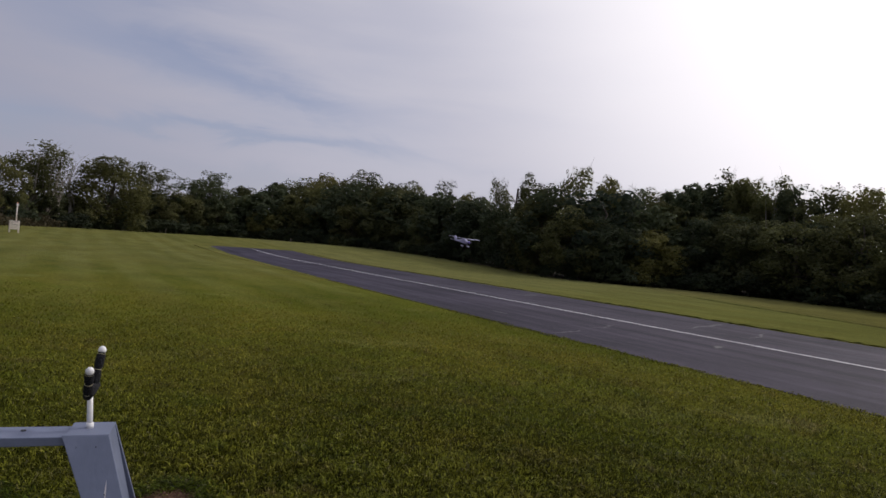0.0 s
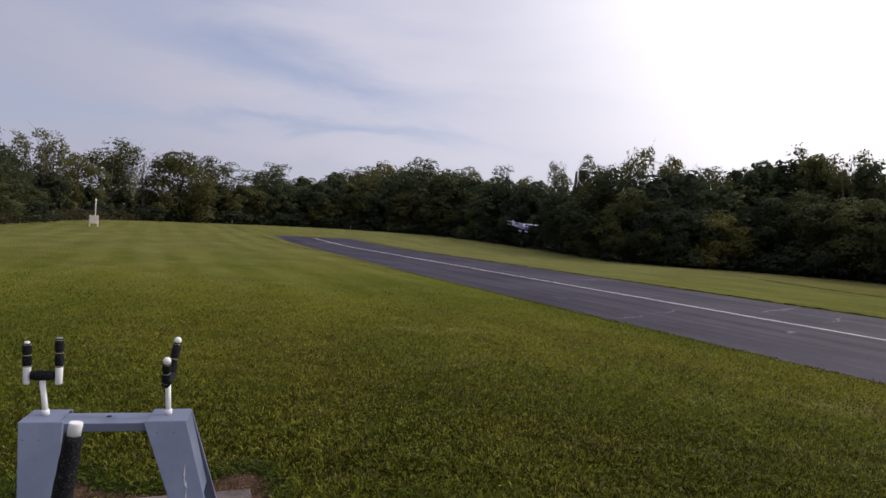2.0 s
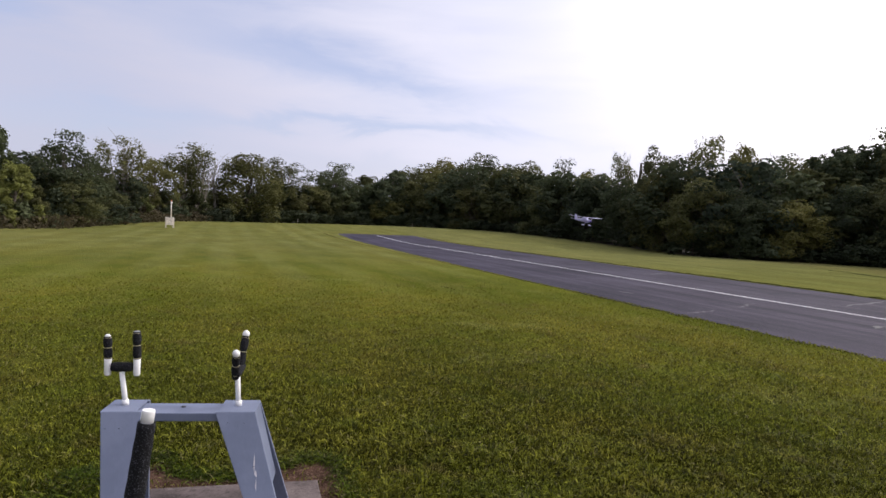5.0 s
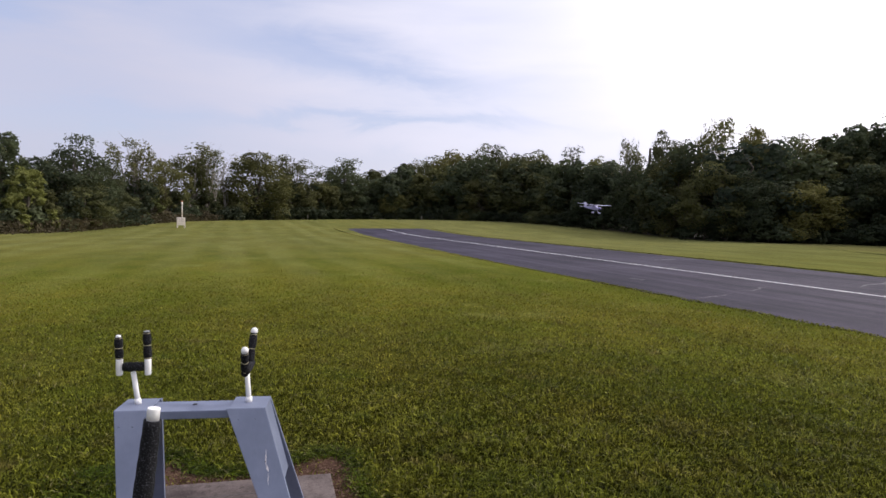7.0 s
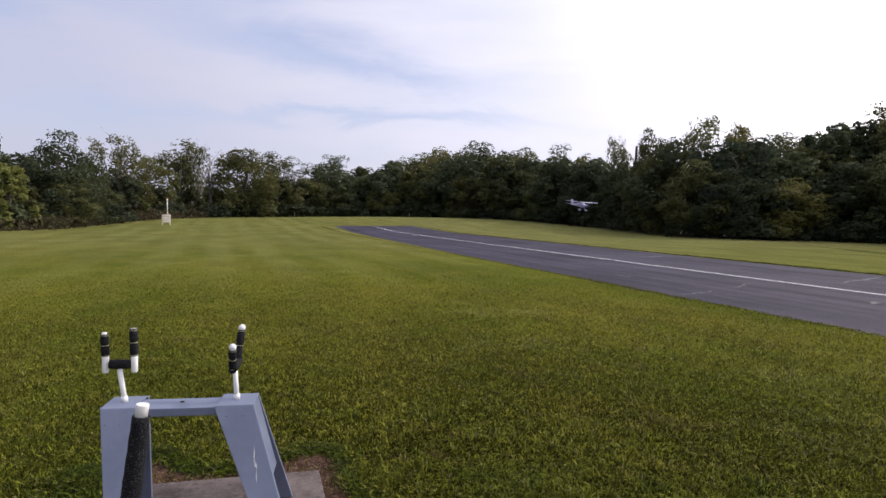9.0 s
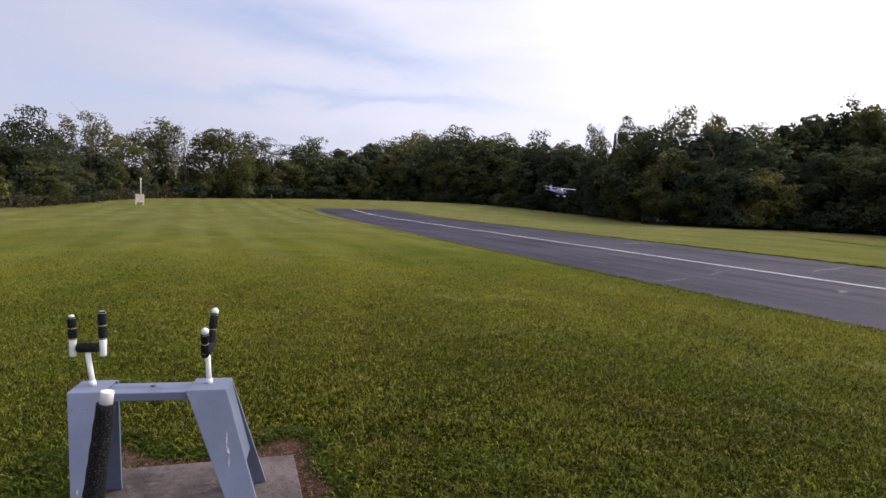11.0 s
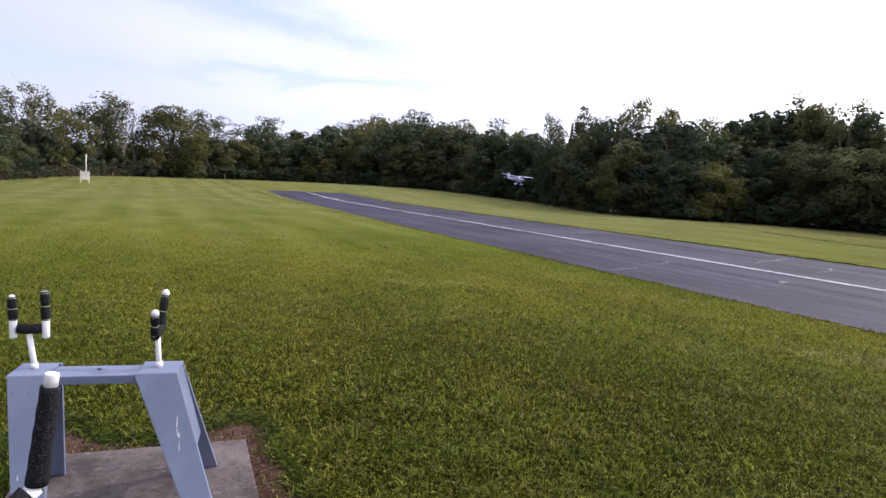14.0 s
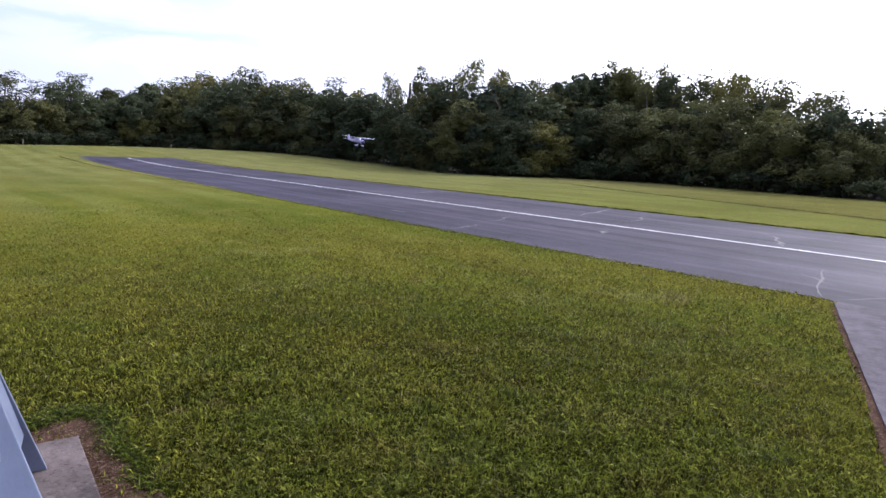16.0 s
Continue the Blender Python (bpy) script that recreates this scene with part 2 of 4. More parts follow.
def concrete_material(name, lo, hi):
    m, n, b = material(name)
    p = place(n)
    big = n.noise(p, 1.6, 5.0, 0.65)
    fine = n.noise(p, 70.0, 3.0, 0.6)
    c = n.mix(n.span(big, 0.33, 0.68), lo, hi)
    c = n.mix(n.math("MULTIPLY", n.span(fine, 0.56, 0.74), 0.4), c, tuple(v * 1.5 for v in hi))
    c = n.mix(n.math("MULTIPLY", n.span(n.noise(p, 5.0, 6.0, 0.72), 0.46, 0.68), 0.65), c, tuple(v * 0.5 for v in lo))
    pits = n.noise(p, 28.0, 5.0, 0.75)
    c = n.mix(n.math("MULTIPLY", n.span(pits, 0.50, 0.66), 0.55), c, tuple(v * 0.55 for v in lo))
    c = n.mix(n.math("MULTIPLY", n.span(n.noise(p, 13.0, 4.0, 0.7), 0.58, 0.70), 0.5), c, tuple(min(1, v * 1.35) for v in hi))
    n.put(b.inputs["Base Color"], c)
    b.inputs["Roughness"].default_value = 0.8
    b.inputs["Specular IOR Level"].default_value = 0.08
    n.put(b.inputs["Normal"], n.bump(fine, 0.5, 0.006))
    return m


def dirt_material():
    m, n, b = material("bare_soil")
    p = place(n)
    big = n.noise(p, 3.0, 4.0, 0.6)
    fine = n.noise(p, 45.0, 4.0, 0.75)
    c = n.mix(n.span(big, 0.35, 0.65), (0.040, 0.022, 0.014), (0.100, 0.058, 0.040))
    c = n.mix(n.span(fine, 0.48, 0.7), c, (0.190, 0.120, 0.092))
    c = n.mix(n.math("MULTIPLY", n.span(n.noise(p, 9.0, 3.0), 0.60, 0.68), 0.45), c, (0.075, 0.080, 0.020))
    n.put(b.inputs["Base Color"], c)
    b.inputs["Roughness"].default_value = 0.95
    b.inputs["Specular IOR Level"].default_value = 0.03
    n.put(b.inputs["Normal"], n.bump(fine, 1.0, 0.035))
    return m


def painted_wood_material():
    """Blue-grey paint on planks, worn through to pale wood in short scratches."""
    m, n, b = material("blue_grey_paint")
    p = n.add("ShaderNodeTexCoord").outputs["Object"]
    grain = n.noise(n.scaled(p, (14.0, 14.0, 1.6)), 4.0, 4.0, 0.6)
    big = n.noise(p, 5.0, 4.0, 0.6)
    c = n.mix(n.span(big, 0.3, 0.7), (0.122, 0.143, 0.212), (0.156, 0.180, 0.258))
    c = n.mix(n.math("MULTIPLY", n.span(grain, 0.55, 0.75), 0.3), c, (0.105, 0.122, 0.175))
    chip = n.noise(n.scaled(p, (3.0, 3.0, 0.8)), 11.0, 5.0, 0.7)
    c = n.mix(n.span(chip, 0.745, 0.77), c, (0.34, 0.33, 0.33))
    n.put(b.inputs["Base Color"], c)
    b.inputs["Roughness"].default_value = 0.55
    n.put(b.inputs["Normal"], n.bump(grain, 0.25, 0.003))
    return m


def foam_material():
    m, n, b = material("black_foam")
    p = n.add("ShaderNodeTexCoord").outputs["Object"]
    speck = n.noise(p, 260.0, 2.0, 0.7)
    c = n.mix(n.span(speck, 0.52, 0.74), (0.007, 0.007, 0.008), (0.070, 0.070, 0.082))
    n.put(b.inputs["Base Color"], c)
    b.inputs["Specular IOR Level"].default_value = 0.2
    b.inputs["Roughness"].default_value = 0.9
    n.put(b.inputs["Normal"], n.bump(speck, 0.6, 0.004))
    return m


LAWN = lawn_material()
BLADES = blade_material("grass_blades", (1.09, 1.0, 0.84))
# lush dark green grass; its darker tint also stands in for shade
LUSH = blade_material("lush_shade_toned_blades", (0.50, 0.58, 0.42))
ASPHALT = asphalt_material()
CONCRETE = concrete_material("weathered_concrete", (0.056, 0.045, 0.043), (0.152, 0.124, 0.117))
TAXI = concrete_material("pale_concrete", (0.074, 0.064, 0.075), (0.112, 0.098, 0.112))
SOIL = dirt_material()
WHITE_LINE = plain("worn_white_paint", (0.82, 0.81, 0.83), 0.7, 1.5, 0.14, 0.1)
PALE_SEAL = plain("pale_crack_filler", (0.068, 0.062, 0.074), 0.7, 4.0, 0.3)
BLACK_SEAL = plain("dark_tar_patch", (0.022, 0.02, 0.02), 0.5, 4.0, 0.3)
PAINT = painted_wood_material()
PVC = plain("white_pvc", (0.80, 0.79, 0.78), 0.35, 20.0, 0.06, 0.05)
SCRATCH = plain("bare_scratched_wood", (0.50, 0.48, 0.50), 0.6, 30.0, 0.2)
CLIPPINGS = plain("dry_grass_clippings", (0.230, 0.150, 0.120), 0.8, 40.0, 0.6, 0.0)
FOAM = foam_material()
# dark tone of the litter also stands in for shade under the trees
LITTER = plain("shade_dark_litter", (0.040, 0.030, 0.020), 0.95, 2.5, 0.4, 0.5)
TIE = plain("tan_string", (0.36, 0.32, 0.20), 0.7, 60.0, 0.2)
RIM = plain("grey_pipe_rim", (0.22, 0.22, 0.24), 0.5, 20.0, 0.1)
DARK = plain("dark_hole", (0.02, 0.02, 0.022), 0.8)
CRATE = plain("cream_painted_wood", (0.76, 0.69, 0.62), 0.6, 6.0, 0.14)
ORANGE = plain("orange_cap", (0.55, 0.17, 0.06), 0.5, 6.0, 0.1)
BARK = plain("grey_brown_bark", (0.085, 0.070, 0.055), 0.9, 3.0, 0.4, 0.6)
PALE_BARK = plain("pale_bark", (0.24, 0.215, 0.18), 0.85, 3.0, 0.3, 0.4)
LEAVES = {
    "dark": leaf_material("dark_green_leaves", (0.036, 0.052, 0.030), (0.082, 0.106, 0.056)),
    "mid": leaf_material("green_leaves", (0.059, 0.070, 0.031), (0.133, 0.143, 0.057)),
    "olive": leaf_material("olive_leaves", (0.078, 0.088, 0.030), (0.172, 0.172, 0.058)),
    "pale": leaf_material("light_green_leaves", (0.098, 0.125, 0.038), (0.200, 0.225, 0.074)),
    # shade at the foot of the woods put into these shrub leaves
    "under": leaf_material("shade_toned_shrub_leaves", (0.026, 0.038, 0.022), (0.054, 0.070, 0.036)),
    "dry": leaf_material("brown_weeds", (0.050, 0.043, 0.026), (0.098, 0.086, 0.050)),
}
RC_WHITE = plain("white_film", (0.46, 0.44, 0.62), 0.3, 6.0, 0.05, 0.0)
RC_VIOLET = plain("violet_film", (0.10, 0.07, 0.30), 0.3, 6.0, 0.1, 0.0)
RUBBER = plain("black_rubber", (0.02, 0.02, 0.02), 0.7)


# ---------------------------------------------------------------- mesh helpers
def smooth01(a, b, v):
    t = np.clip((v - a) / (b - a), 0, 1)
    return t * t * (3 - 2 * t)


def gz(x, y):
    """Height of the field: level near by, a slow rise towards the far woods."""
    return (0.6 + 0.5 * smooth01(-5, 30, x)) * smooth01(45, 85, y)


def mesh_of(name, verts, faces, mat, smooth=False):
    me = bpy.data.meshes.new(name)
    me.from_pydata([tuple(v) for v in verts], [], [tuple(f) for f in faces])
    me.materials.append(mat)
    if smooth:
        me.shade_smooth()
    me.update()
    return me


def quads_mesh(name, verts, per, mat):
    """Many separate faces of `per` corners each, from one array of corners."""
    v = np.asarray(verts, dtype=np.float32).reshape(-1, 3)
    n = len(v) // per
    me = bpy.data.meshes.new(name)
    me.vertices.add(len(v))
    me.vertices.foreach_set("co", v.ravel())
    me.loops.add(len(v))
    me.loops.foreach_set("vertex_index", np.arange(len(v), dtype=np.int32))
    me.polygons.add(n)
    me.polygons.foreach_set("loop_start", np.arange(0, len(v), per, dtype=np.int32))
    me.materials.append(mat)
    me.update(calc_edges=True)
    return me


def thing(name, at=(0, 0, 0), turn=0.0, label="", category="", group="", kind=""):
    e = new(name)
    e.empty_display_size = 0.1
    e.matrix_world = pose(*at, 0, 0, turn)
    return tagged(e, label, category, group, kind)


def part(name, data, mat, parent, label=""):
    """Links a bmesh (or a mesh) as one object under its thing."""
    if isinstance(data, bmesh.types.BMesh):
        me = bpy.data.meshes.new(name)
        bmesh.ops.recalc_face_normals(data, faces=data.faces[:])
        data.to_mesh(me)
        data.free()
        me.materials.append(mat)
    else:
        me = data
    ob = new(name, me)
    ob.parent = parent
    return tagged(ob, label)


def structure(name, me, label, category):
    return tagged(new(name, me), label, category, kind="structure")


def hexa(bm, a, b, bevel=0.003):
    """A board between two four-cornered faces a and b."""
    va, vb = [bm.verts.new(p) for p in a], [bm.verts.new(p) for p in b]
    fs = [bm.faces.new(va), bm.faces.new(vb[::-1])]
    for i in range(4):
        fs.append(bm.faces.new((va[i], vb[i], vb[(i + 1) % 4], va[(i + 1) % 4])))
    if bevel:
        es = {e for f in fs for e in f.edges}
        bmesh.ops.bevel(bm, geom=list(es), offset=bevel, segments=2, affect="EDGES", profile=0.6)
    return bm


def block(x0, x1, y0, y1, z0, z1, bevel=0.003):
    c = [(x0, y0), (x1, y0), (x1, y1), (x0, y1)]
    return hexa(bmesh.new(), [(x, y, z0) for x, y in c], [(x, y, z1) for x, y in c], bevel)


def tube(points, radii, sides=14, cap=True, bm=None):
    """A round rod along points, with a radius at each."""
    bm = bm or bmesh.new()
    pts = [Vector([float(c) for c in p]) for p in points]
    rings = []
    for i, p in enumerate(pts):
        d = (pts[min(i + 1, len(pts) - 1)] - pts[max(i - 1, 0)]).normalized()
        u = d.cross(Vector((0, 0, 1)) if abs(d.z) < 0.9 else Vector((1, 0, 0))).normalized()
        w = d.cross(u)
        rings.append([bm.verts.new(p + float(radii[i]) * (math.cos(2 * math.pi * k / sides) * u + math.sin(2 * math.pi * k / sides) * w)) for k in range(sides)])
    for a, b in zip(rings, rings[1:]):
        for k in range(sides):
            f = bm.faces.new((a[k], a[(k + 1) % sides], b[(k + 1) % sides], b[k]))
            f.smooth = True
    if cap:
        bm.faces.new(rings[0][::-1])
        bm.faces.new(rings[-1])
    return bm


def sheet(name, xs, ys, mat, lift=0.0, skirt=0.0, wobble=0.0, seed=0):
    """A strip of ground cover that follows the field, with its sides turned down."""
    rng = np.random.default_rng(seed)
    xs, ys = np.asarray(xs, float), np.asarray(ys, float)
    X, Y = np.meshgrid(xs, ys)
    if wobble:
        X[:, 0] += rng.normal(0, wobble, len(ys))
        X[:, -1] += rng.normal(0, wobble, len(ys))
    Z = gz(X, Y) + lift
    v = list(zip(X.ravel(), Y.ravel(), Z.ravel()))
    nx, ny = len(xs), len(ys)
    f = [(j * nx + i, j * nx + i + 1, (j + 1) * nx + i + 1, (j + 1) * nx + i) for j in range(ny - 1) for i in range(nx - 1)]
    if skirt:
        ring = [i for i in range(nx)] + [j * nx + nx - 1 for j in range(1, ny)] + [(ny - 1) * nx + i for i in range(nx - 2, -1, -1)] + [j * nx for j in range(ny - 2, 0, -1)]
        base = len(v)
        v += [(v[k][0], v[k][1], v[k][2] - skirt) for k in ring]
        m = len(ring)
        f += [(ring[k], base + k, base + (k + 1) % m, ring[(k + 1) % m]) for k in range(m)]
    return mesh_of(name, v, f, mat)


# ---------------------------------------------------------------- ground
def build_ground():
    near = np.linspace(-40, 100, 71)
    far = np.geomspace(100, 2400, 14)[1:]
    xs = np.concatenate([-far[::-1] + 60, near - 0.0, far])
    xs = np.unique(np.round(xs, 3))
    ys = np.unique(np.round(np.concatenate([-far[::-1] + 60, np.linspace(-40, 120, 81), far + 20]), 3))
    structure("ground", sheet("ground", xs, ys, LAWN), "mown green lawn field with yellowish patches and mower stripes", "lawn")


build_ground()

RW0, RW1, RW_END = 8.95, 19.0, 61.0
runway = structure("runway", sheet("runway", np.linspace(RW0, RW1, 9), np.concatenate([np.arange(-60, 0, 4.0), np.arange(0, RW_END, 0.5), [RW_END]]), ASPHALT, 0.009, 0.04, 0.05, 3),
                   "dark grey worn asphalt runway strip with a white centre line", "runway")
for v in runway.data.vertices:           # both edges drawn in towards the far end to fit the camera's view
    across = (v.co.x - RW0) / (RW1 - RW0)
    v.co.x += (1 - across) * 1.3 * min(1.0, max(0.0, (v.co.y - 16) / 44)) - across * 0.8 * min(1.0, max(0.0, (v.co.y - 44) / 17))
line = new("centre_line", sheet("centre_line", [13.935, 14.025], np.concatenate([np.arange(-60, 0, 4.0), np.arange(0, 60.0, 0.5)]), WHITE_LINE, 0.013, 0.0, 0.005, 4))
line.parent = runway
tagged(line, "thin worn white painted line")


def crack(name, x0, y0, x1, y1, width, mat, seed):
    """An uneven strip of filler or scuff lying on the asphalt."""
    rng = np.random.default_rng(seed)
    n = 14
    t = np.linspace(0, 1, n)
    d = np.array([x1 - x0, y1 - y0])
    nrm = np.array([-d[1], d[0]]) / np.hypot(*d)
    mid = np.array([x0, y0]) + t[:, None] * d + nrm * np.cumsum(rng.normal(0, width * 0.5, n))[:, None]
    w = width * (0.35 + rng.random(n)) * np.sin(np.pi * np.clip(t, 0.06, 0.94))
    v = []
    for k in range(n):
        for s in (-0.5, 0.5):
            q = mid[k] + nrm * w[k] * s
            v.append((q[0], q[1], float(gz(q[0], q[1])) + 0.0125))
    ob = new(name, mesh_of(name, v, [(2 * k, 2 * k + 2, 2 * k + 3, 2 * k + 1) for k in range(n - 1)], mat))
    ob.parent = runway


for k, (x0, y0, x1, y1, w, m) in enumerate((
        (9.0, 2.88, 11.8, 3.85, 0.05, PALE_SEAL), (10.2, 3.1, 10.9, 3.9, 0.04, PALE_SEAL), (13.7, 5.5, 16.6, 6.8, 0.12, PALE_SEAL), (15.4, 10.0, 17.6, 11.0, 0.09, PALE_SEAL), (9.1, 10.6, 10.6, 11.2, 0.10, PALE_SEAL),
        (11.2, 11.6, 13.0, 12.2, 0.09, PALE_SEAL), (15.0, 12.0, 18.8, 12.9, 0.12, PALE_SEAL), (16.2, 21.0, 18.9, 21.6, 0.3, PALE_SEAL),
        (9.1, 18.2, 12.6, 18.8, 0.07, PALE_SEAL), (12.15, 8.7, 12.7, 9.05, 0.16, BLACK_SEAL), (10.6, 14.2, 10.9, 14.7, 0.14, BLACK_SEAL),
        (14.3, 17.6, 14.7, 18.1, 0.14, BLACK_SEAL), (9.1, 27.0, 18.8, 27.8, 0.08, PALE_SEAL), (9.1, 2.75, 12.0, 1.4, 0.05, BLACK_SEAL))):
    crack("dark_patch" if m is BLACK_SEAL else "pale_crack", x0, y0, x1, y1, w, m, 20 + k)


def bank(name, ys, left, rises, label):
    """Turf that stands a little over what lies before it: a ragged face to the left, running out level to the right."""
    rng = np.random.default_rng(41)
    v = []
    for y in ys:
        x0 = left(y) + rng.normal(0, 0.035)
        k = rng.uniform(0.6, 1.25)
        v.append((x0 + rng.normal(0, 0.02), y, float(gz(x0, y)) - 0.03))
        v += [(x0 + dx, y, float(gz(x0 + dx, y)) + (z * k if dx < 1 else z)) for dx, z in rises(y)]
    m = len(v) // len(ys)
    f = [(j * m + i, j * m + i + 1, (j + 1) * m + i + 1, (j + 1) * m + i) for j in range(len(ys) - 1) for i in range(m - 1)]
    return structure(name, mesh_of(name, v, f, LAWN), label, "verge")


bank("verge", np.arange(-12, RW_END, 0.22), lambda y: RW1 + 0.03, lambda y: ((0.03, 0.055), (0.35, 0.062), (1.6, 0.03), (3.0, -0.02)), "raised ragged turf edge along the far side of the runway")
bank("meadow_bank", np.arange(-12, 36, 0.4), lambda y: 22.6 + 0.44 * y + 0.4 * math.sin(y * 0.21),
     lambda y: tuple((dx, z * (1 - smooth01(26, 35.5, y))) for dx, z in ((0.10, 0.045), (0.6, 0.075), (3.0, 0.06), (9.0, -0.03))), "low bank where the unmown olive meadow begins")


def outline_mesh(name, corners, mat, z, wob, seed, skirt=0.05, step=0.06):
    """A flat patch with an uneven outline through the corners."""
    rng = np.random.default_rng(seed)
    pts = []
    for a, b in zip(corners, corners[1:] + corners[:1]):
        a, b = np.array(a, float), np.array(b, float)
        n = max(2, int(np.hypot(*(b - a)) / step))
        for k in range(n):
            pts.append(a + (b - a) * k / n + rng.normal(0, wob, 2))
    v = [(p[0], p[1], z) for p in pts] + [(p[0], p[1], z - skirt) for p in pts]
    n = len(pts)
    f = [tuple(range(n))] + [(k, n + k, n + (k + 1) % n, (k + 1) % n) for k in range(n)]
    return mesh_of(name, v, f, mat)


# the edge of the woods as seen from the standing place: azimuth to the left, distance
EDGE_AZ = [-120, -75, -70, -66, -60, -55, -51, -46, -42, -39, -35, -30, -25, -19, -14, -9, -4, 1, 5, 9, 12, 17, 30, 60]
EDGE_D = [45, 45, 48, 51, 56, 58, 58, 56, 56, 62, 70, 78, 85, 92, 95, 95, 92, 85, 75, 62, 54, 50, 38, 34]


def build_forest_floor():
    """Bare litter under the trees, darkened for shade, from just inside the woods' edge."""
    rng = np.random.default_rng(8)
    v, az = [], np.arange(-118, 59, 0.7)
    for a in az:
        d = float(np.interp(a, EDGE_AZ, EDGE_D)) + 0.5 + rng.normal(0, 0.25)
        for extra in (0.0, 3.0, 12.0, 34.0):
            x, y = -math.sin(radians(a)) * (d + extra), math.cos(radians(a)) * (d + extra)
            v.append((x, y, float(gz(x, y)) + (0.03 if extra else 0.0)))
    f = [(j * 4 + i, j * 4 + i + 1, j * 4 + i + 5, j * 4 + i + 4) for j in range(len(az) - 1) for i in range(3)]
    structure("forest_floor", mesh_of("forest_floor", v, f, LITTER), "leaf litter on the ground under the trees, toned dark for shade", "forest floor")


build_forest_floor()

SLAB = [(0.50, 2.35), (0.57, 3.75), (-0.55, 3.85), (-0.62, 2.45)]
DIRT = [(-0.62, 3.70), (-0.54, 4.20), (-0.48, 4.44), (-0.30, 4.44), (-0.20, 4.14), (0.02, 4.04), (0.20, 4.08), (0.40, 4.18), (0.52, 4.26),
        (0.70, 4.20), (0.80, 4.04), (0.76, 3.66), (0.80, 3.40), (0.80, 3.00), (0.84, 2.5), (0.60, 2.2), (0.40, 2.2), (0.40, 3.70)]
TAXIWAY = [(8.93, 2.74), (3.20, 0.42), (1.9, -0.1), (3.2, -3.6), (8.93, -1.4)]
TAXI_DIRT = [(8.60, 2.66), (6.56, 1.84), (5.40, 1.37), (4.60, 1.07), (3.80, 0.77), (3.1, 0.50), (3.20, 0.36), (5.3, 1.16), (8.60, 2.55)]

structure("bare_soil", outline_mesh("bare_soil", DIRT, SOIL, 0.006, 0.018, 5), "bare reddish-brown soil with dry clippings round the slab", "soil")
structure("soil_strip", outline_mesh("soil_strip", TAXI_DIRT, SOIL, 0.007, 0.009, 6), "strip of bare brown soil along the concrete taxiway", "soil")
structure("taxiway", outline_mesh("taxiway", TAXIWAY, TAXI, 0.022, 0.004, 7, 0.08, 0.3), "pale grey concrete taxiway joining the asphalt runway", "taxiway")


def build_slab():
    bm = bmesh.new()
    hexa(bm, [(x, y, -0.06) for x, y in SLAB], [(x, y, 0.06) for x, y in SLAB], 0.008)
    me = bpy.data.meshes.new("concrete_slab")
    bmesh.ops.recalc_face_normals(bm, faces=bm.faces[:])
    bm.to_mesh(me)
    bm.free()
    me.materials.append(CONCRETE)
    slab = structure("concrete_slab", me, "weathered grey concrete slab set in the lawn", "slab")
    joint = block(-0.565, 0.30, -0.0022, 0.0022, 0, 0.0022, 0)
    j = part("joint", joint, BLACK_SEAL, slab, "shallow dark crack across the concrete")
    j.matrix_world = pose(0.0, 3.60, 0.0585, 0, 0, -5)


build_slab()


def inside(poly, x, y):
    """Which of the points lie within the outline."""
    hit = np.zeros(len(x), bool)
    for (x0, y0), (x1, y1) in zip(poly, poly[1:] + poly[:1]):
        hit ^= ((y0 > y) != (y1 > y)) & (x < (x1 - x0) * (y - y0) / (y1 - y0 + 1e-12) + x0)
    return hit


def blades(name, x, y, h, w, mat, seed, lean=0.45):
    """Grass blades: narrow leaves, widest in the middle, that rise and bend over."""
    rng = np.random.default_rng(seed)
    n = len(x)
    b = rng.uniform(0, 2 * math.pi, n)
    out = np.stack([np.cos(b), np.sin(b), 0 * b], -1)
    side = np.stack([-np.sin(b), np.cos(b), rng.normal(0, 0.35, n)], -1) * w[:, None]
    reach = (h * lean * rng.uniform(0.3, 1.7, n))[:, None]
    up = np.array([0, 0, 1.0]) * h[:, None]
    root = np.stack([x, y, gz(x, y) - 0.002], -1)
    mid = root + out * reach * 0.38 + up * 0.62
    end = root + out * reach + up * rng.uniform(0.55, 1.0, n)[:, None]
    return quads_mesh(name, np.stack([root, mid - side, end, mid + side], 1), 4, mat)


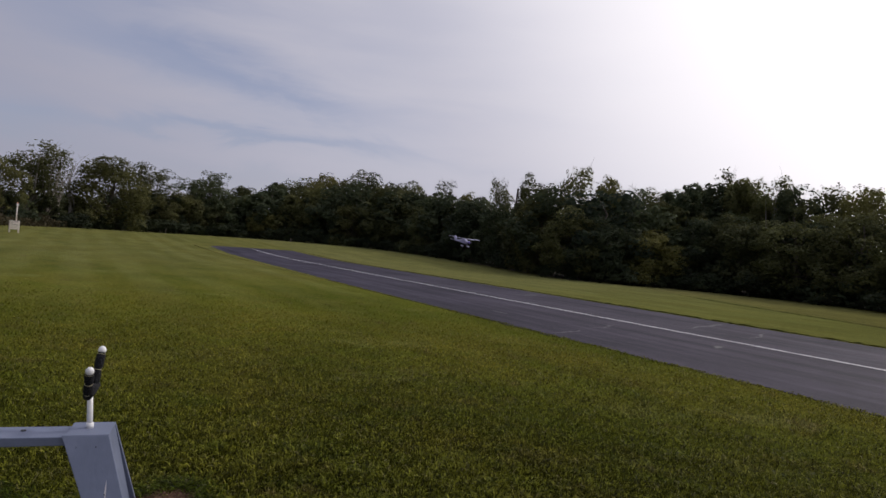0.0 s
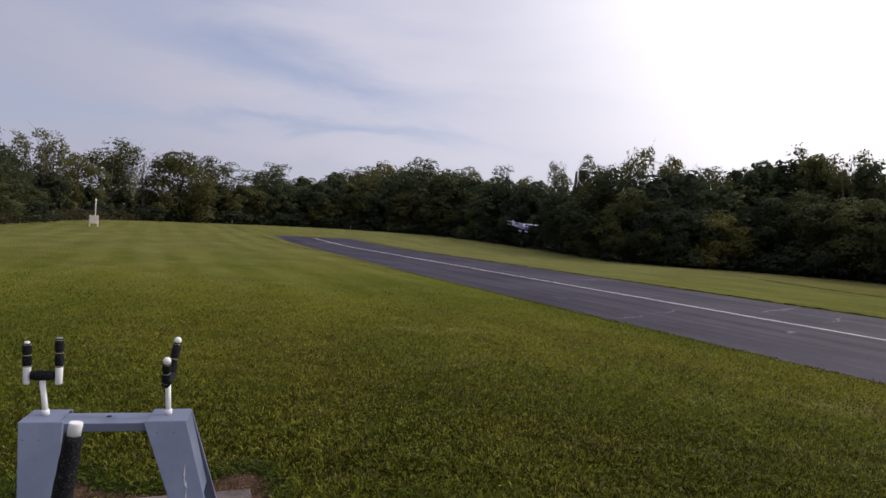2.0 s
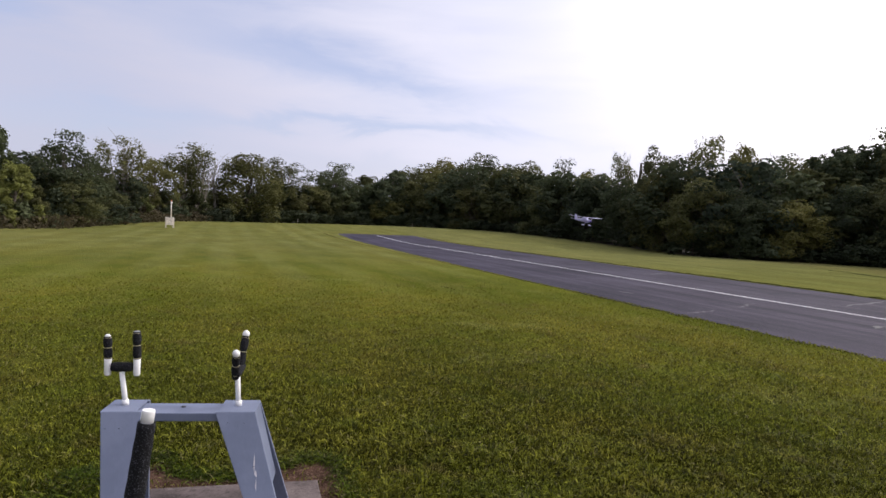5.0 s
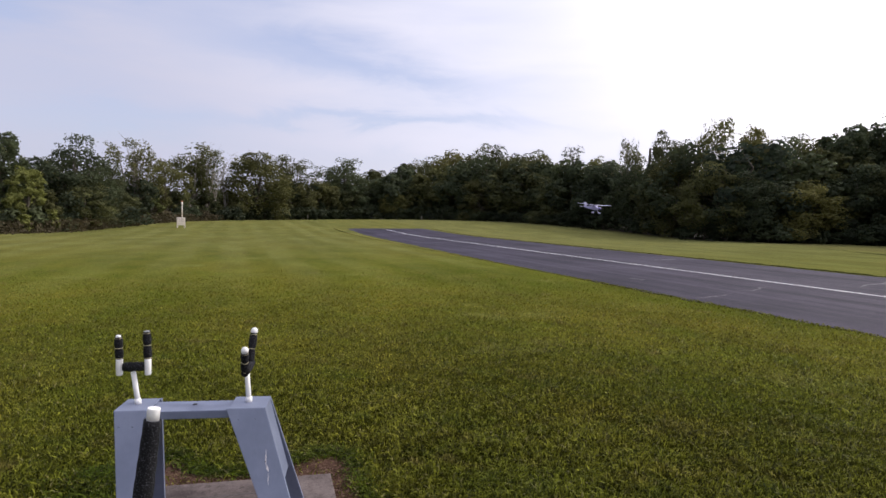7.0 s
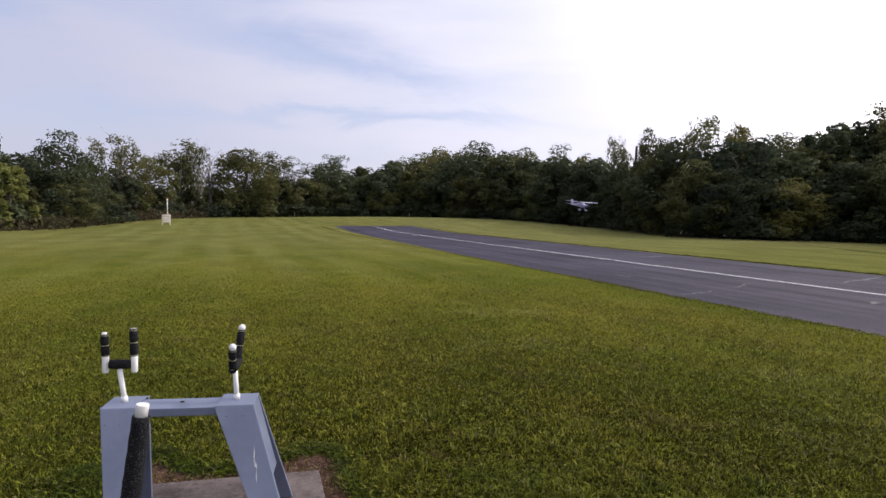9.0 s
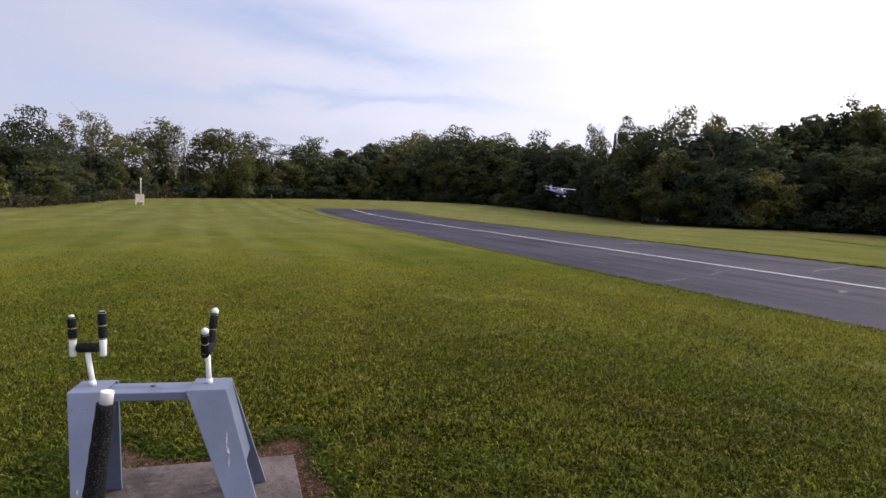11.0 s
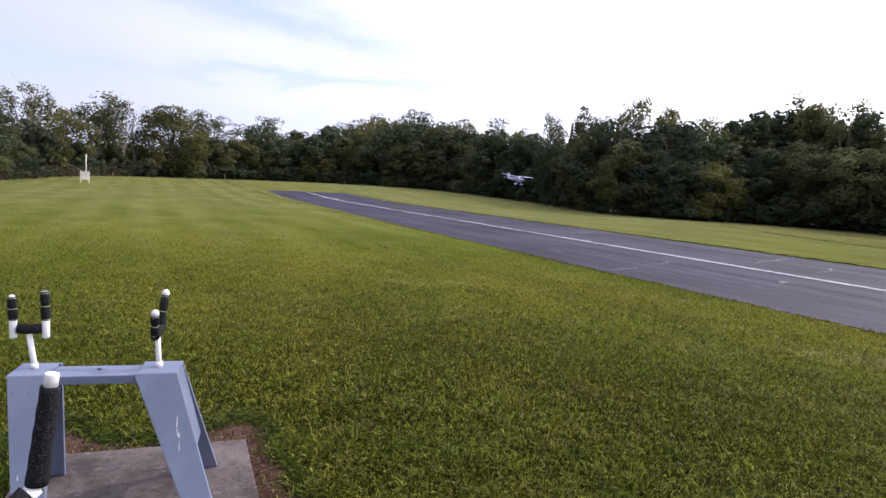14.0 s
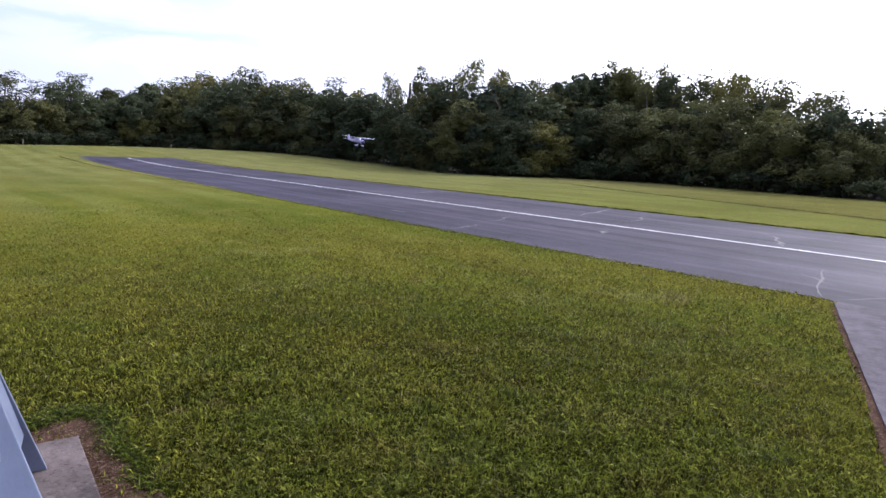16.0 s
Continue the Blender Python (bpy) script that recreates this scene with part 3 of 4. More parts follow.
def build_grass():
    rng = np.random.default_rng(11)
    xs, ys, hs, ws = [], [], [], []
    # finer and denser close to the standing place, ever broader sprays further out
    n, m, k = 840000, 70000, 60000
    r = np.concatenate([2.55 * 9.0 ** rng.random(n), 0.12 * 150.0 ** rng.random(m), np.sqrt(rng.uniform(0.0, 6.6, k))])
    a = np.radians(np.concatenate([rng.uniform(-82, 26, n), rng.uniform(26, 278, m), rng.uniform(-180, 180, k)]))
    wide = np.concatenate([np.ones(n), np.full(m, 2.4), np.full(k, 2.6)])
    n += k
    x, y = -np.sin(a) * r, np.cos(a) * r
    h = 0.034 * rng.uniform(0.45, 1.45, n + m) * (1 - 0.6 * smooth01(10, 30, r))
    w = wide * (0.0020 + 0.00038 * r) * rng.uniform(0.6, 1.3, n + m)
    # tufts stand a little higher than the rest
    tuft = np.sin(x * 5.1 + 1.7 * np.sin(y * 3.3)) * np.sin(y * 4.7 + 1.3 * np.sin(x * 2.9))
    clump = np.sin(x * 31 + 2.1 * np.sin(y * 23)) * np.sin(y * 37 + 1.9 * np.sin(x * 19))
    h *= 1 + 0.40 * tuft + 0.45 * clump
    rest = (np.hypot(x + 0.40, y - 1.30) < 0.04)
    bare = rest | inside(SLAB, x, y) | inside(DIRT, x, y) | inside(TAXIWAY, x, y) | inside(TAXI_DIRT, x, y) | (x > RW0 - 0.05)
    # small gaps down to the darkened ground
    gap = np.sin(x * 61 + 2.3 * np.sin(y * 41)) * np.sin(y * 57 + 2.1 * np.sin(x * 47)) + 0.6 * np.sin(x * 23 + 2 * np.sin(y * 17)) * np.sin(y * 19 + 2 * np.sin(x * 13))
    bare |= (gap < -0.20) & (rng.random(len(x)) < 0.5)
    h *= 1 + 0.25 * np.clip(gap, -0.6, 1)
    bare |= rng.random(len(x)) < smooth01(6, 21, r)
    keep = ~bare | (~inside(SLAB, x, y) & inside(DIRT, x, y) & (rng.random(len(x)) < 0.05))
    g = new("grass", blades("grass", x[keep], y[keep], h[keep], w[keep], BLADES, 12, 0.78))
    tagged(g, "short green lawn grass with a few dry blades", "grass", kind="stuff")
    # longer tufts that hang over the edges of the soil and of the asphalt
    n = 10000
    poly = DIRT + DIRT[:1]
    seg = rng.integers(0, len(DIRT) - 5, n)
    f = rng.random(n)
    p = np.array(poly)
    q = p[seg] + (p[seg + 1] - p[seg]) * f[:, None] + rng.normal(0.0, 0.05, (n, 2))
    out = ~inside(SLAB, q[:, 0], q[:, 1])
    q = q[out]
    t = new("grass_tufts", blades("grass_tufts", q[:, 0], q[:, 1], rng.uniform(0.018, 0.046, len(q)), rng.uniform(0.0024, 0.0044, len(q)), LUSH, 13, 1.3))
    tagged(t, "longer ragged green grass round the bare soil", "grass", kind="stuff")
    n = 8000
    gx, gy = -0.63 - np.abs(rng.normal(0, 0.16, n)), rng.uniform(2.1, 4.3, n)
    t = new("grass_clump", blades("grass_clump", gx, gy, rng.uniform(0.025, 0.065, n), rng.uniform(0.0026, 0.0046, n), LUSH, 16, 1.1))
    tagged(t, "dense dark green uncut grass beside the concrete slab", "grass", kind="stuff")
    n = 9000
    qx, qy = rng.uniform(-0.62, 0.85, n), rng.uniform(2.2, 4.45, n)
    ok = inside(DIRT, qx, qy) & ~inside(SLAB, qx, qy)
    qx, qy = qx[ok], qy[ok]
    v = blades("dry_clippings", qx, qy, rng.uniform(0.003, 0.012, len(qx)), rng.uniform(0.0012, 0.0026, len(qx)), CLIPPINGS, 15, 4.0)
    tagged(new("dry_clippings", v), "dry brown grass clippings scattered over the bare soil", "grass", kind="stuff")
    n = 16000
    y2 = rng.uniform(0, 60, n) ** 1.0
    x2 = np.where(rng.random(n) < 0.5, RW0 - 0.03, RW1 + 0.03) + rng.normal(0, 0.06, n)
    ok = ~((x2 < 10) & (y2 < 2.8))
    t = new("edge_grass", blades("edge_grass", x2[ok], y2[ok], rng.uniform(0.02, 0.055, ok.sum()), rng.uniform(0.006, 0.012, ok.sum()), BLADES, 14, 0.9))
    tagged(t, "ragged grass along the edges of the asphalt", "grass", kind="stuff")


# ---------------------------------------------------------------- woods
def leaf_cards(centres, outward, size, rng, loose=0.42):
    """Small pointed leaf sprays, turned roughly outwards."""
    n = len(centres)
    d = outward / (np.linalg.norm(outward, axis=1)[:, None] + 1e-9) + rng.normal(0, loose, (n, 3))
    d /= np.linalg.norm(d, axis=1)[:, None] + 1e-9
    u = np.cross(d, rng.normal(0, 1, (n, 3)))
    u /= np.linalg.norm(u, axis=1)[:, None] + 1e-9
    w = np.cross(d, u)
    s = size * rng.uniform(0.6, 1.4, n)[:, None]
    bend = d * s * 0.18
    return np.stack([centres - u * s * 0.5, centres + w * s * 0.33 + bend, centres + u * s * 0.55 - bend, centres - w * s * 0.33 + bend], 1)


# lobes, lowest and highest lobe, lobe radius against height, clumps on a lobe
FORMS = {"dense": (25, 0.14, 0.865, 0.138, 12), "tall": (21, 0.14, 0.90, 0.112, 11), "weeping": (38, 0.07, 0.86, 0.122, 11), "pale": (24, 0.07, 0.91, 0.095, 10),
         "filling": (19, 0.18, 0.88, 0.135, 9), "bush": (9, 0.18, 0.70, 0.25, 8)}


def crown_points(kind, rng):
    """The lobes of a crown and the clumps of leaves on them, in a tree of unit height and unit width: centre, radius, way out, lobe."""
    clumps, lobes = [], []
    if kind in ("airy", "bare"):          # several rising stems, each with its own sprays
        for k in range(84):
            j = k % 4
            z = 0.34 + (0.63 - 0.08 * (j % 3)) * rng.random() ** 0.8
            a = j * 1.6 + rng.normal(0, 0.25)
            q = (0.06 + 0.30 * z ** 1.3) * (0.7 + 0.3 * (j % 2))
            c = np.array([q * math.cos(a), q * math.sin(a), z]) + rng.normal(0, 1, 3) * (0.085, 0.085, 0.02)
            clumps.append((c, 0.075 * rng.uniform(0.5, 1.4), c - np.array([0, 0, z - 0.05])))
        return clumps, [c for c, _, _ in clumps]
    n, lo, hi, r, m = FORMS[kind]
    for k in range(n):
        f = (k + 0.5 * rng.random()) / n
        z = lo + (hi - lo) * f
        if kind == "tall":
            wide = math.sin(math.pi * (0.30 + 0.64 * f)) ** 0.9
        elif kind == "weeping":
            wide = math.cos(math.pi * 0.5 * f ** 1.7) ** 0.6
        elif kind == "pale":
            wide = math.cos(math.pi * 0.5 * f ** 1.2) ** 0.8 + 0.1
        else:
            wide = math.sin(math.pi * min(0.95, 0.26 + 0.66 * f)) ** 0.6
        a = k * 2.4 + rng.normal(0, 0.4)
        q = 0.39 * wide * math.sqrt(rng.uniform(0.08, 1.1))
        rl = r * rng.uniform(0.7, 1.25)
        c = np.array([q * math.cos(a), q * math.sin(a), z])
        lobes.append(c)
        for i in range(m):
            d = rng.normal(0, 1, 3)
            d[2] = d[2] * 0.9 + 0.25
            d += np.array([c[0], c[1], 0.0]) * 2.2
            d /= np.linalg.norm(d)
            clumps.append((c + d * rl * rng.uniform(0.45, 0.95), rl * rng.uniform(0.34, 0.62), d))
    return clumps, lobes


def make_tree(kind, seed, height, width, leaf, cards, size):
    """A tree with a tapered trunk, limbs and a lobed crown of leaf sprays, as one thing at the origin."""
    rng = np.random.default_rng(seed)
    name = "bush" if kind == "bush" else "tree"
    root = new(name)
    root.empty_display_size = 0.3
    bark = PALE_BARK if kind in ("airy", "bare") else BARK
    lean = rng.normal(0, 0.03, 2) * height
    top = height * (0.86 if kind != "bush" else 0.5)
    tr = 0.017 * height + 0.02
    zs = np.linspace(0, 1, 7)
    path = [(lean[0] * z * z + rng.normal(0, 0.012) * height * (z > 0), lean[1] * z * z + rng.normal(0, 0.012) * height * (z > 0), top * z - (0.15 if z == 0 else 0)) for z in zs]
    part("trunk", tube(path, [tr * (1.25 - z * 1.1) for z in zs], 8), bark, root)
    full = np.array([width, width, height])
    clumps, lobes = crown_points(kind, rng)
    mean = 0.5 * height + 0.5 * width
    bm = bmesh.new()
    for c in lobes[:: {"airy": 4, "bare": 5}.get(kind, 1)]:
        c = c * full
        z0 = max(0.12, c[2] / height - rng.uniform(0.18, 0.34)) * height
        k = min(z0 / top, 1.0)
        a = np.array([np.interp(k, zs, [p[i] for p in path]) for i in range(3)])
        m = a * 0.5 + c * 0.5 + rng.normal(0, 0.02, 3) * height
        e = c + (c - a) * (0.15 if kind != "bare" else 0.25)
        tube([a, m, e], [tr * 0.42 * (1.1 - k), tr * 0.28 * (1.1 - k) + 0.008, 0.008], 5, False, bm)
        if kind in ("bare", "airy"):
            for _ in range(5 if kind == "bare" else 2):
                f = rng.uniform(0.2, 0.9)
                s0 = m * (1 - f) + e * f
                tube([s0, s0 + (rng.normal(0, 0.05, 3) + np.array([0, 0, 0.07])) * height], [0.018, 0.006], 4, False, bm)
    if kind == "airy":
        for j in range(4):
            tube([(0, 0, 0.25 * height)] + [((0.06 + 0.30 * z ** 1.3) * (0.7 + 0.3 * (j % 2)) * width * math.cos(j * 1.6), (0.06 + 0.30 * z ** 1.3) * (0.7 + 0.3 * (j % 2)) * width * math.sin(j * 1.6), z * height)
                                            for z in (0.45, 0.65, 0.88)], [0.10, 0.085, 0.06, 0.02], 6, False, bm)
    part("branching", bm, bark, root)
    if kind != "bare":
        share = np.array([r ** 2 for _, r, _ in clumps])
        share = (share / share.sum() * cards).astype(int) + 1
        pts, outs = [], []
        for (c, r, way), k in zip(clumps, share):
            d = rng.normal(0, 1, (k, 3)) + way * 0.6
            d /= np.linalg.norm(d, axis=1)[:, None]
            rad = r * mean * rng.uniform(0.25, 1.0, k) ** 0.4 * np.where(rng.random(k) < 0.10, rng.uniform(1.0, 1.5, k), 1.0)
            if kind == "weeping":
                d[:, 2] = np.where(d[:, 2] < 0, d[:, 2] * 1.7, d[:, 2])
            pts.append(c * full + d * rad[:, None])
            outs.append(d * 0.55 + way * 0.6 + np.array([0, 0, 0.22]))
        v = leaf_cards(np.concatenate(pts), np.concatenate(outs), size, rng)
        v[..., 2] = np.maximum(v[..., 2], 0.03)
        part("crown", quads_mesh("crown", v, 4, leaf), leaf, root)
    return root


LABELS = {
    "dense": "broad deciduous tree with a dense lumpy dark green crown",
    "tall": "tall narrow deciduous tree with dark green foliage",
    "airy": "thin-crowned tree with pale trunk and gaps between branches",
    "weeping": "round olive-green tree leafed almost down to the ground",
    "pale": "young light green tree at the edge of the woods",
    "bare": "leafless dead tree with pale thin branches",
    "filling": "deciduous tree inside the woods with shaded green foliage",
    "dry_bush": "low brownish shrub at the foot of the woods",
    "bush": "low leafy shrub at the foot of the woods",
}
UNIT = 10.0
PROTOS = {}


def protos():
    plan = {"dense": (("dark", 1), ("mid", 2), ("olive", 3), ("mid", 4)), "tall": (("dark", 5), ("mid", 6)), "airy": (("mid", 7), ("mid", 8)),
            "weeping": (("olive", 9), ("mid", 10), ("olive", 11)), "pale": (("pale", 12), ("mid", 15)), "bare": (("mid", 14),),
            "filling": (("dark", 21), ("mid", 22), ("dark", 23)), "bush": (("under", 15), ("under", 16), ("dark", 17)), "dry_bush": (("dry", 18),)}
    for kind, rows in plan.items():
        for leaf, seed in rows:
            if kind in ("bush", "dry_bush"):
                t = make_tree("bush", seed, 2.2, 2.6, LEAVES[leaf], 1100, 0.19)
            else:
                wide = {"dense": 7.0, "tall": 5.0, "airy": 5.2, "weeping": 8.0, "pale": 5.5, "bare": 4.5, "filling": 7.5}[kind]
                t = make_tree(kind, seed, UNIT, wide, LEAVES[leaf], {"airy": 2600, "filling": 3200, "tall": 9000, "weeping": 10500}.get(kind, 9300), 0.40 if kind == "filling" else 0.222)
            low = "bush" in kind
            tagged(t, LABELS[kind], "bush" if low else "tree", "shrubs along the woods" if low else "trees of the woods")
            PROTOS.setdefault(kind, []).append((t, 2.6 if low else wide))


WOODS = random.Random(5)
USED = set()


def plant(kind, x, y, height, width):
    """One tree of a kind, scaled to its height and width, on the field."""
    fresh = [i for i in range(len(PROTOS[kind])) if (kind, i) not in USED]
    height, width = height * (1.06 if kind in ("airy", "bare") else 1.0), width * 1.2
    k = fresh[0] if fresh else WOODS.randrange(len(PROTOS[kind]))
    proto, wide = PROTOS[kind][k]
    s = height / (2.2 if "bush" in kind else UNIT)
    q = max(0.7 * s, min(width / wide, 1.8 * s))
    m = pose(x, y, float(gz(x, y)) - 0.03, 0, 0, WOODS.uniform(0, 360))
    if (kind, k) in USED:
        t = copy_thing(proto, m)
    else:
        t = proto
        t.matrix_basis = m
        USED.add((kind, k))
    t.scale = (q, q, s)
    return t


LEFT_WOOD = [
    ("tall", -15.4, 50.9, 7.4, 3.6), ("pale", -13.6, 49.4, 4.8, 3.2), ("dense", -12.3, 56.4, 7.6, 5.0), ("dense", -11.5, 63.7, 6.5, 3.6),
    ("airy", -9.8, 71.1, 8.3, 4.6), ("dense", -8.0, 80.5, 7.4, 4.7), ("airy", -5.3, 86.5, 9.0, 6.6), ("bare", -1.4, 91.1, 8.4, 4.0), ("bare", -2.6, 87.5, 7.6, 3.4), ("airy", -3.6, 86.0, 8.6, 4.4),
    ("weeping", 2.8, 91.8, 9.7, 10.5), ("airy", 8.2, 101.1, 9.5, 6.5), ("pale", -13.0, 51.7, 3.2, 3.2), ("dense", -10.1, 62.9, 3.3, 4.2),
    ("pale", -8.3, 71.3, 3.2, 4.4), ("dense", -11.2, 55.2, 3.8, 3.8), ("pale", -3.3, 85.0, 3.6, 4.6), ("dense", -15.6, 53.3, 4.0, 3.4),
]
FAR_WOOD = [
    ("dense", 11.4, 96.9, 5.9, 6.4), ("dense", 16.8, 101.6, 9.2, 9.5), ("tall", 22.2, 102.6, 8.0, 5.6), ("tall", 26.4, 100.1, 9.1, 5.0),
    ("dense", 31.0, 102.7, 10.3, 9.0), ("dense", 35.5, 101.7, 11.7, 9.0), ("dense", 39.5, 99.3, 11.8, 9.0), ("dense", 43.0, 94.2, 11.6, 8.5),
    ("dense", 44.6, 87.3, 10.5, 7.4), ("airy", 46.0, 79.5, 9.9, 3.8), ("dense", 45.0, 71.6, 8.9, 5.6), ("weeping", 17.3, 96.5, 4.7, 8.4),
    ("dense", 23.1, 94.2, 4.1, 7.6), ("weeping", 31.4, 93.1, 8.0, 8.4), ("weeping", 34.0, 85.2, 5.7, 7.0), ("dense", 38.7, 79.9, 7.0, 8.6),
    ("weeping", 40.2, 73.6, 5.8, 6.4), ("pale", 27.0, 90.5, 2.8, 5.1),
]
RIGHT_WOOD = [
    ("airy", 44.2, 62.7, 9.5, 3.2), ("dense", 44.9, 56.6, 10.5, 5.4), ("airy", 43.7, 49.2, 10.3, 4.4), ("dense", 45.8, 46.1, 10.4, 5.2),
    ("dense", 47.3, 43.8, 8.7, 4.6), ("tall", 48.4, 42.1, 8.0, 3.8), ("tall", 51.4, 41.4, 10.1, 5.6), ("tall", 54.2, 41.0, 10.6, 4.8), ("dense", 53.0, 42.0, 9.2, 4.8), ("dense", 51.6, 43.4, 9.0, 6.0), ("dense", 55.2, 43.0, 9.6, 6.0), ("dense", 57.5, 37.5, 9.2, 6.0), ("bare", 49.4, 42.2, 8.0, 2.2), ("bare", 48.2, 44.0, 8.6, 2.0), ("airy", 56.0, 41.0, 10.8, 3.0),
    ("dense", 42.4, 67.0, 7.0, 6.9), ("dense", 42.4, 59.0, 7.0, 6.0), ("weeping", 40.9, 50.7, 7.4, 6.0), ("dense", 39.7, 43.7, 6.2, 6.0),
    ("dense", 41.0, 41.0, 5.5, 5.5), ("dense", 44.4, 39.0, 5.0, 6.0), ("dense", 47.9, 37.7, 6.0, 5.6),
]
NEAR_WOOD = [
    ("tall", 55.2, 37.5, 10.6, 4.6), ("airy", 55.8, 34.9, 9.9, 3.4), ("tall", 55.3, 32.6, 9.6, 4.4), ("dense", 55.9, 29.7, 9.4, 6.2),
    ("dense", 54.5, 26.3, 9.5, 6.0), ("airy", 53.8, 23.6, 8.0, 3.6), ("dense", 51.9, 19.5, 7.8, 5.4), ("bare", 50.3, 16.6, 6.3, 3.0),
    ("airy", 49.7, 14.5, 5.2, 3.6), ("dense", 50.1, 34.3, 6.6, 6.0), ("dense", 50.2, 29.1, 6.6, 6.2), ("dense", 49.0, 23.6, 6.5, 6.0),
    ("dense", 57.5, 39.5, 10.6, 7.0), ("dense", 59.5, 36.0, 10.2, 7.0), ("dense", 52.5, 46.5, 9.8, 7.0),
    ("dense", 47.6, 18.8, 5.5, 5.6), ("dense", 46.3, 14.7, 4.0, 5.2),
]
def edge(a, extra=0.0):
    d = float(np.interp(a, EDGE_AZ, EDGE_D)) + extra
    return -math.sin(radians(a)) * d, math.cos(radians(a)) * d


def build_woods():
    protos()
    for kind, x, y, h, w in LEFT_WOOD:
        plant(kind, x, y, h * (0.97 if y < 78 else 1.01), w)
    for kind, x, y, h, w in FAR_WOOD + RIGHT_WOOD:
        plant(kind, x, y, h * 1.06, w)
    for kind, x, y, h, w in NEAR_WOOD:
        plant(kind, x, y, h * 1.07, w * 1.1)
    # filling trees inside the woods, lower than the skyline
    a = -112.0
    while a < 56:
        d = float(np.interp(a, EDGE_AZ, EDGE_D))
        for extra in (5.0, 11.0):
            x, y = edge(a + WOODS.uniform(-1, 1), extra + WOODS.uniform(-1.5, 1.5))
            h = float(np.interp(a, (-80, -70, -50, -35, -20, -8, -2, 0, 5, 7, 10, 20), (4.2, 6.4, 8.4, 8.2, 8.8, 6.4, 5.6, 3.6, 3.6, 5.2, 5.0, 5.6))) * WOODS.uniform(0.85, 1.08)
            plant("filling", x, y, h, h * 0.9)
        a += 3.4 * 60 / d
    # shrubs along the foot
    a = -100.0
    while a < 40:
        d = float(np.interp(a, EDGE_AZ, EDGE_D))
        x, y = edge(a, WOODS.uniform(0.2, 2.6))
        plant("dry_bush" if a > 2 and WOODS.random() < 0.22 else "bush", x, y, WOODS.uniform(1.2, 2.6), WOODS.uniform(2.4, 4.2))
        a += WOODS.uniform(1.1, 2.0) * 60 / d
    # the depth of the woods behind
    rng = np.random.default_rng(31)
    n = 26000
    a = rng.uniform(-115, 58, n)
    d = np.interp(a, EDGE_AZ, EDGE_D) + rng.uniform(16, 26, n)
    x, y = -np.sin(np.radians(a)) * d, np.cos(np.radians(a)) * d
    z = gz(x, y) + rng.uniform(0, 1, n) ** 0.8 * 0.042 * d * (0.8 + 0.2 * np.sin(a * 0.9))
    v = leaf_cards(np.stack([x, y, z], -1), np.stack([-x, -y, 0 * x + 20], -1) / d[:, None], 0.95, rng)
    tagged(new("woodland", quads_mesh("woodland", v, 4, LEAVES["dark"])), "dense dark green foliage deep in the woods", "woods", kind="stuff")
    # dry weeds along the left edge of the field
    n = 6500
    a = rng.uniform(1, 26, n)
    d = np.interp(a, EDGE_AZ, EDGE_D) + rng.normal(-0.6, 1.0, n)
    x, y = -np.sin(np.radians(a)) * d, np.cos(np.radians(a)) * d
    z = gz(x, y) + rng.uniform(0.05, 0.9, n) ** 1.8
    v = leaf_cards(np.stack([x, y, z], -1), rng.normal(0, 1, (n, 3)) * np.array([1, 1, 0.25]), 0.20, rng)
    tagged(new("weeds", quads_mesh("weeds", v, 4, LEAVES["dry"])), "dry brown weeds along the foot of the woods", "weeds", kind="stuff")
    # broken trunk overgrown with creeper
    snag = thing("dead_trunk", (44.1, 59.4, float(gz(44.1, 59.4)) - 0.1), 0, "broken dead trunk wrapped in dark creeper", "dead tree")
    part("trunk", tube([(0, 0, 0), (0.1, 0, 4), (0.05, 0.1, 7.2), (0.12, 0.05, 9.5)], [0.26, 0.21, 0.17, 0.13], 9), BARK, snag)
    m = 1400
    h = rng.uniform(1.0, 7.6, m)
    t = rng.uniform(0, 2 * math.pi, m)
    c = np.stack([0.08 + np.cos(t) * 0.26, np.sin(t) * 0.26, h], -1)
    part("creeper", quads_mesh("creeper", leaf_cards(c, np.stack([np.cos(t), np.sin(t), 0.3 + 0 * t], -1), 0.3, rng), 4, LEAVES["dark"]), LEAVES["dark"], snag)


build_woods()

# ---------------------------------------------------------------- model stand on the slab
U = Vector((0.9831, -0.1830, 0.0))       # along the stand, to its right
V = Vector((0.1830, 0.9831, 0.0))        # across it, away from the standing place


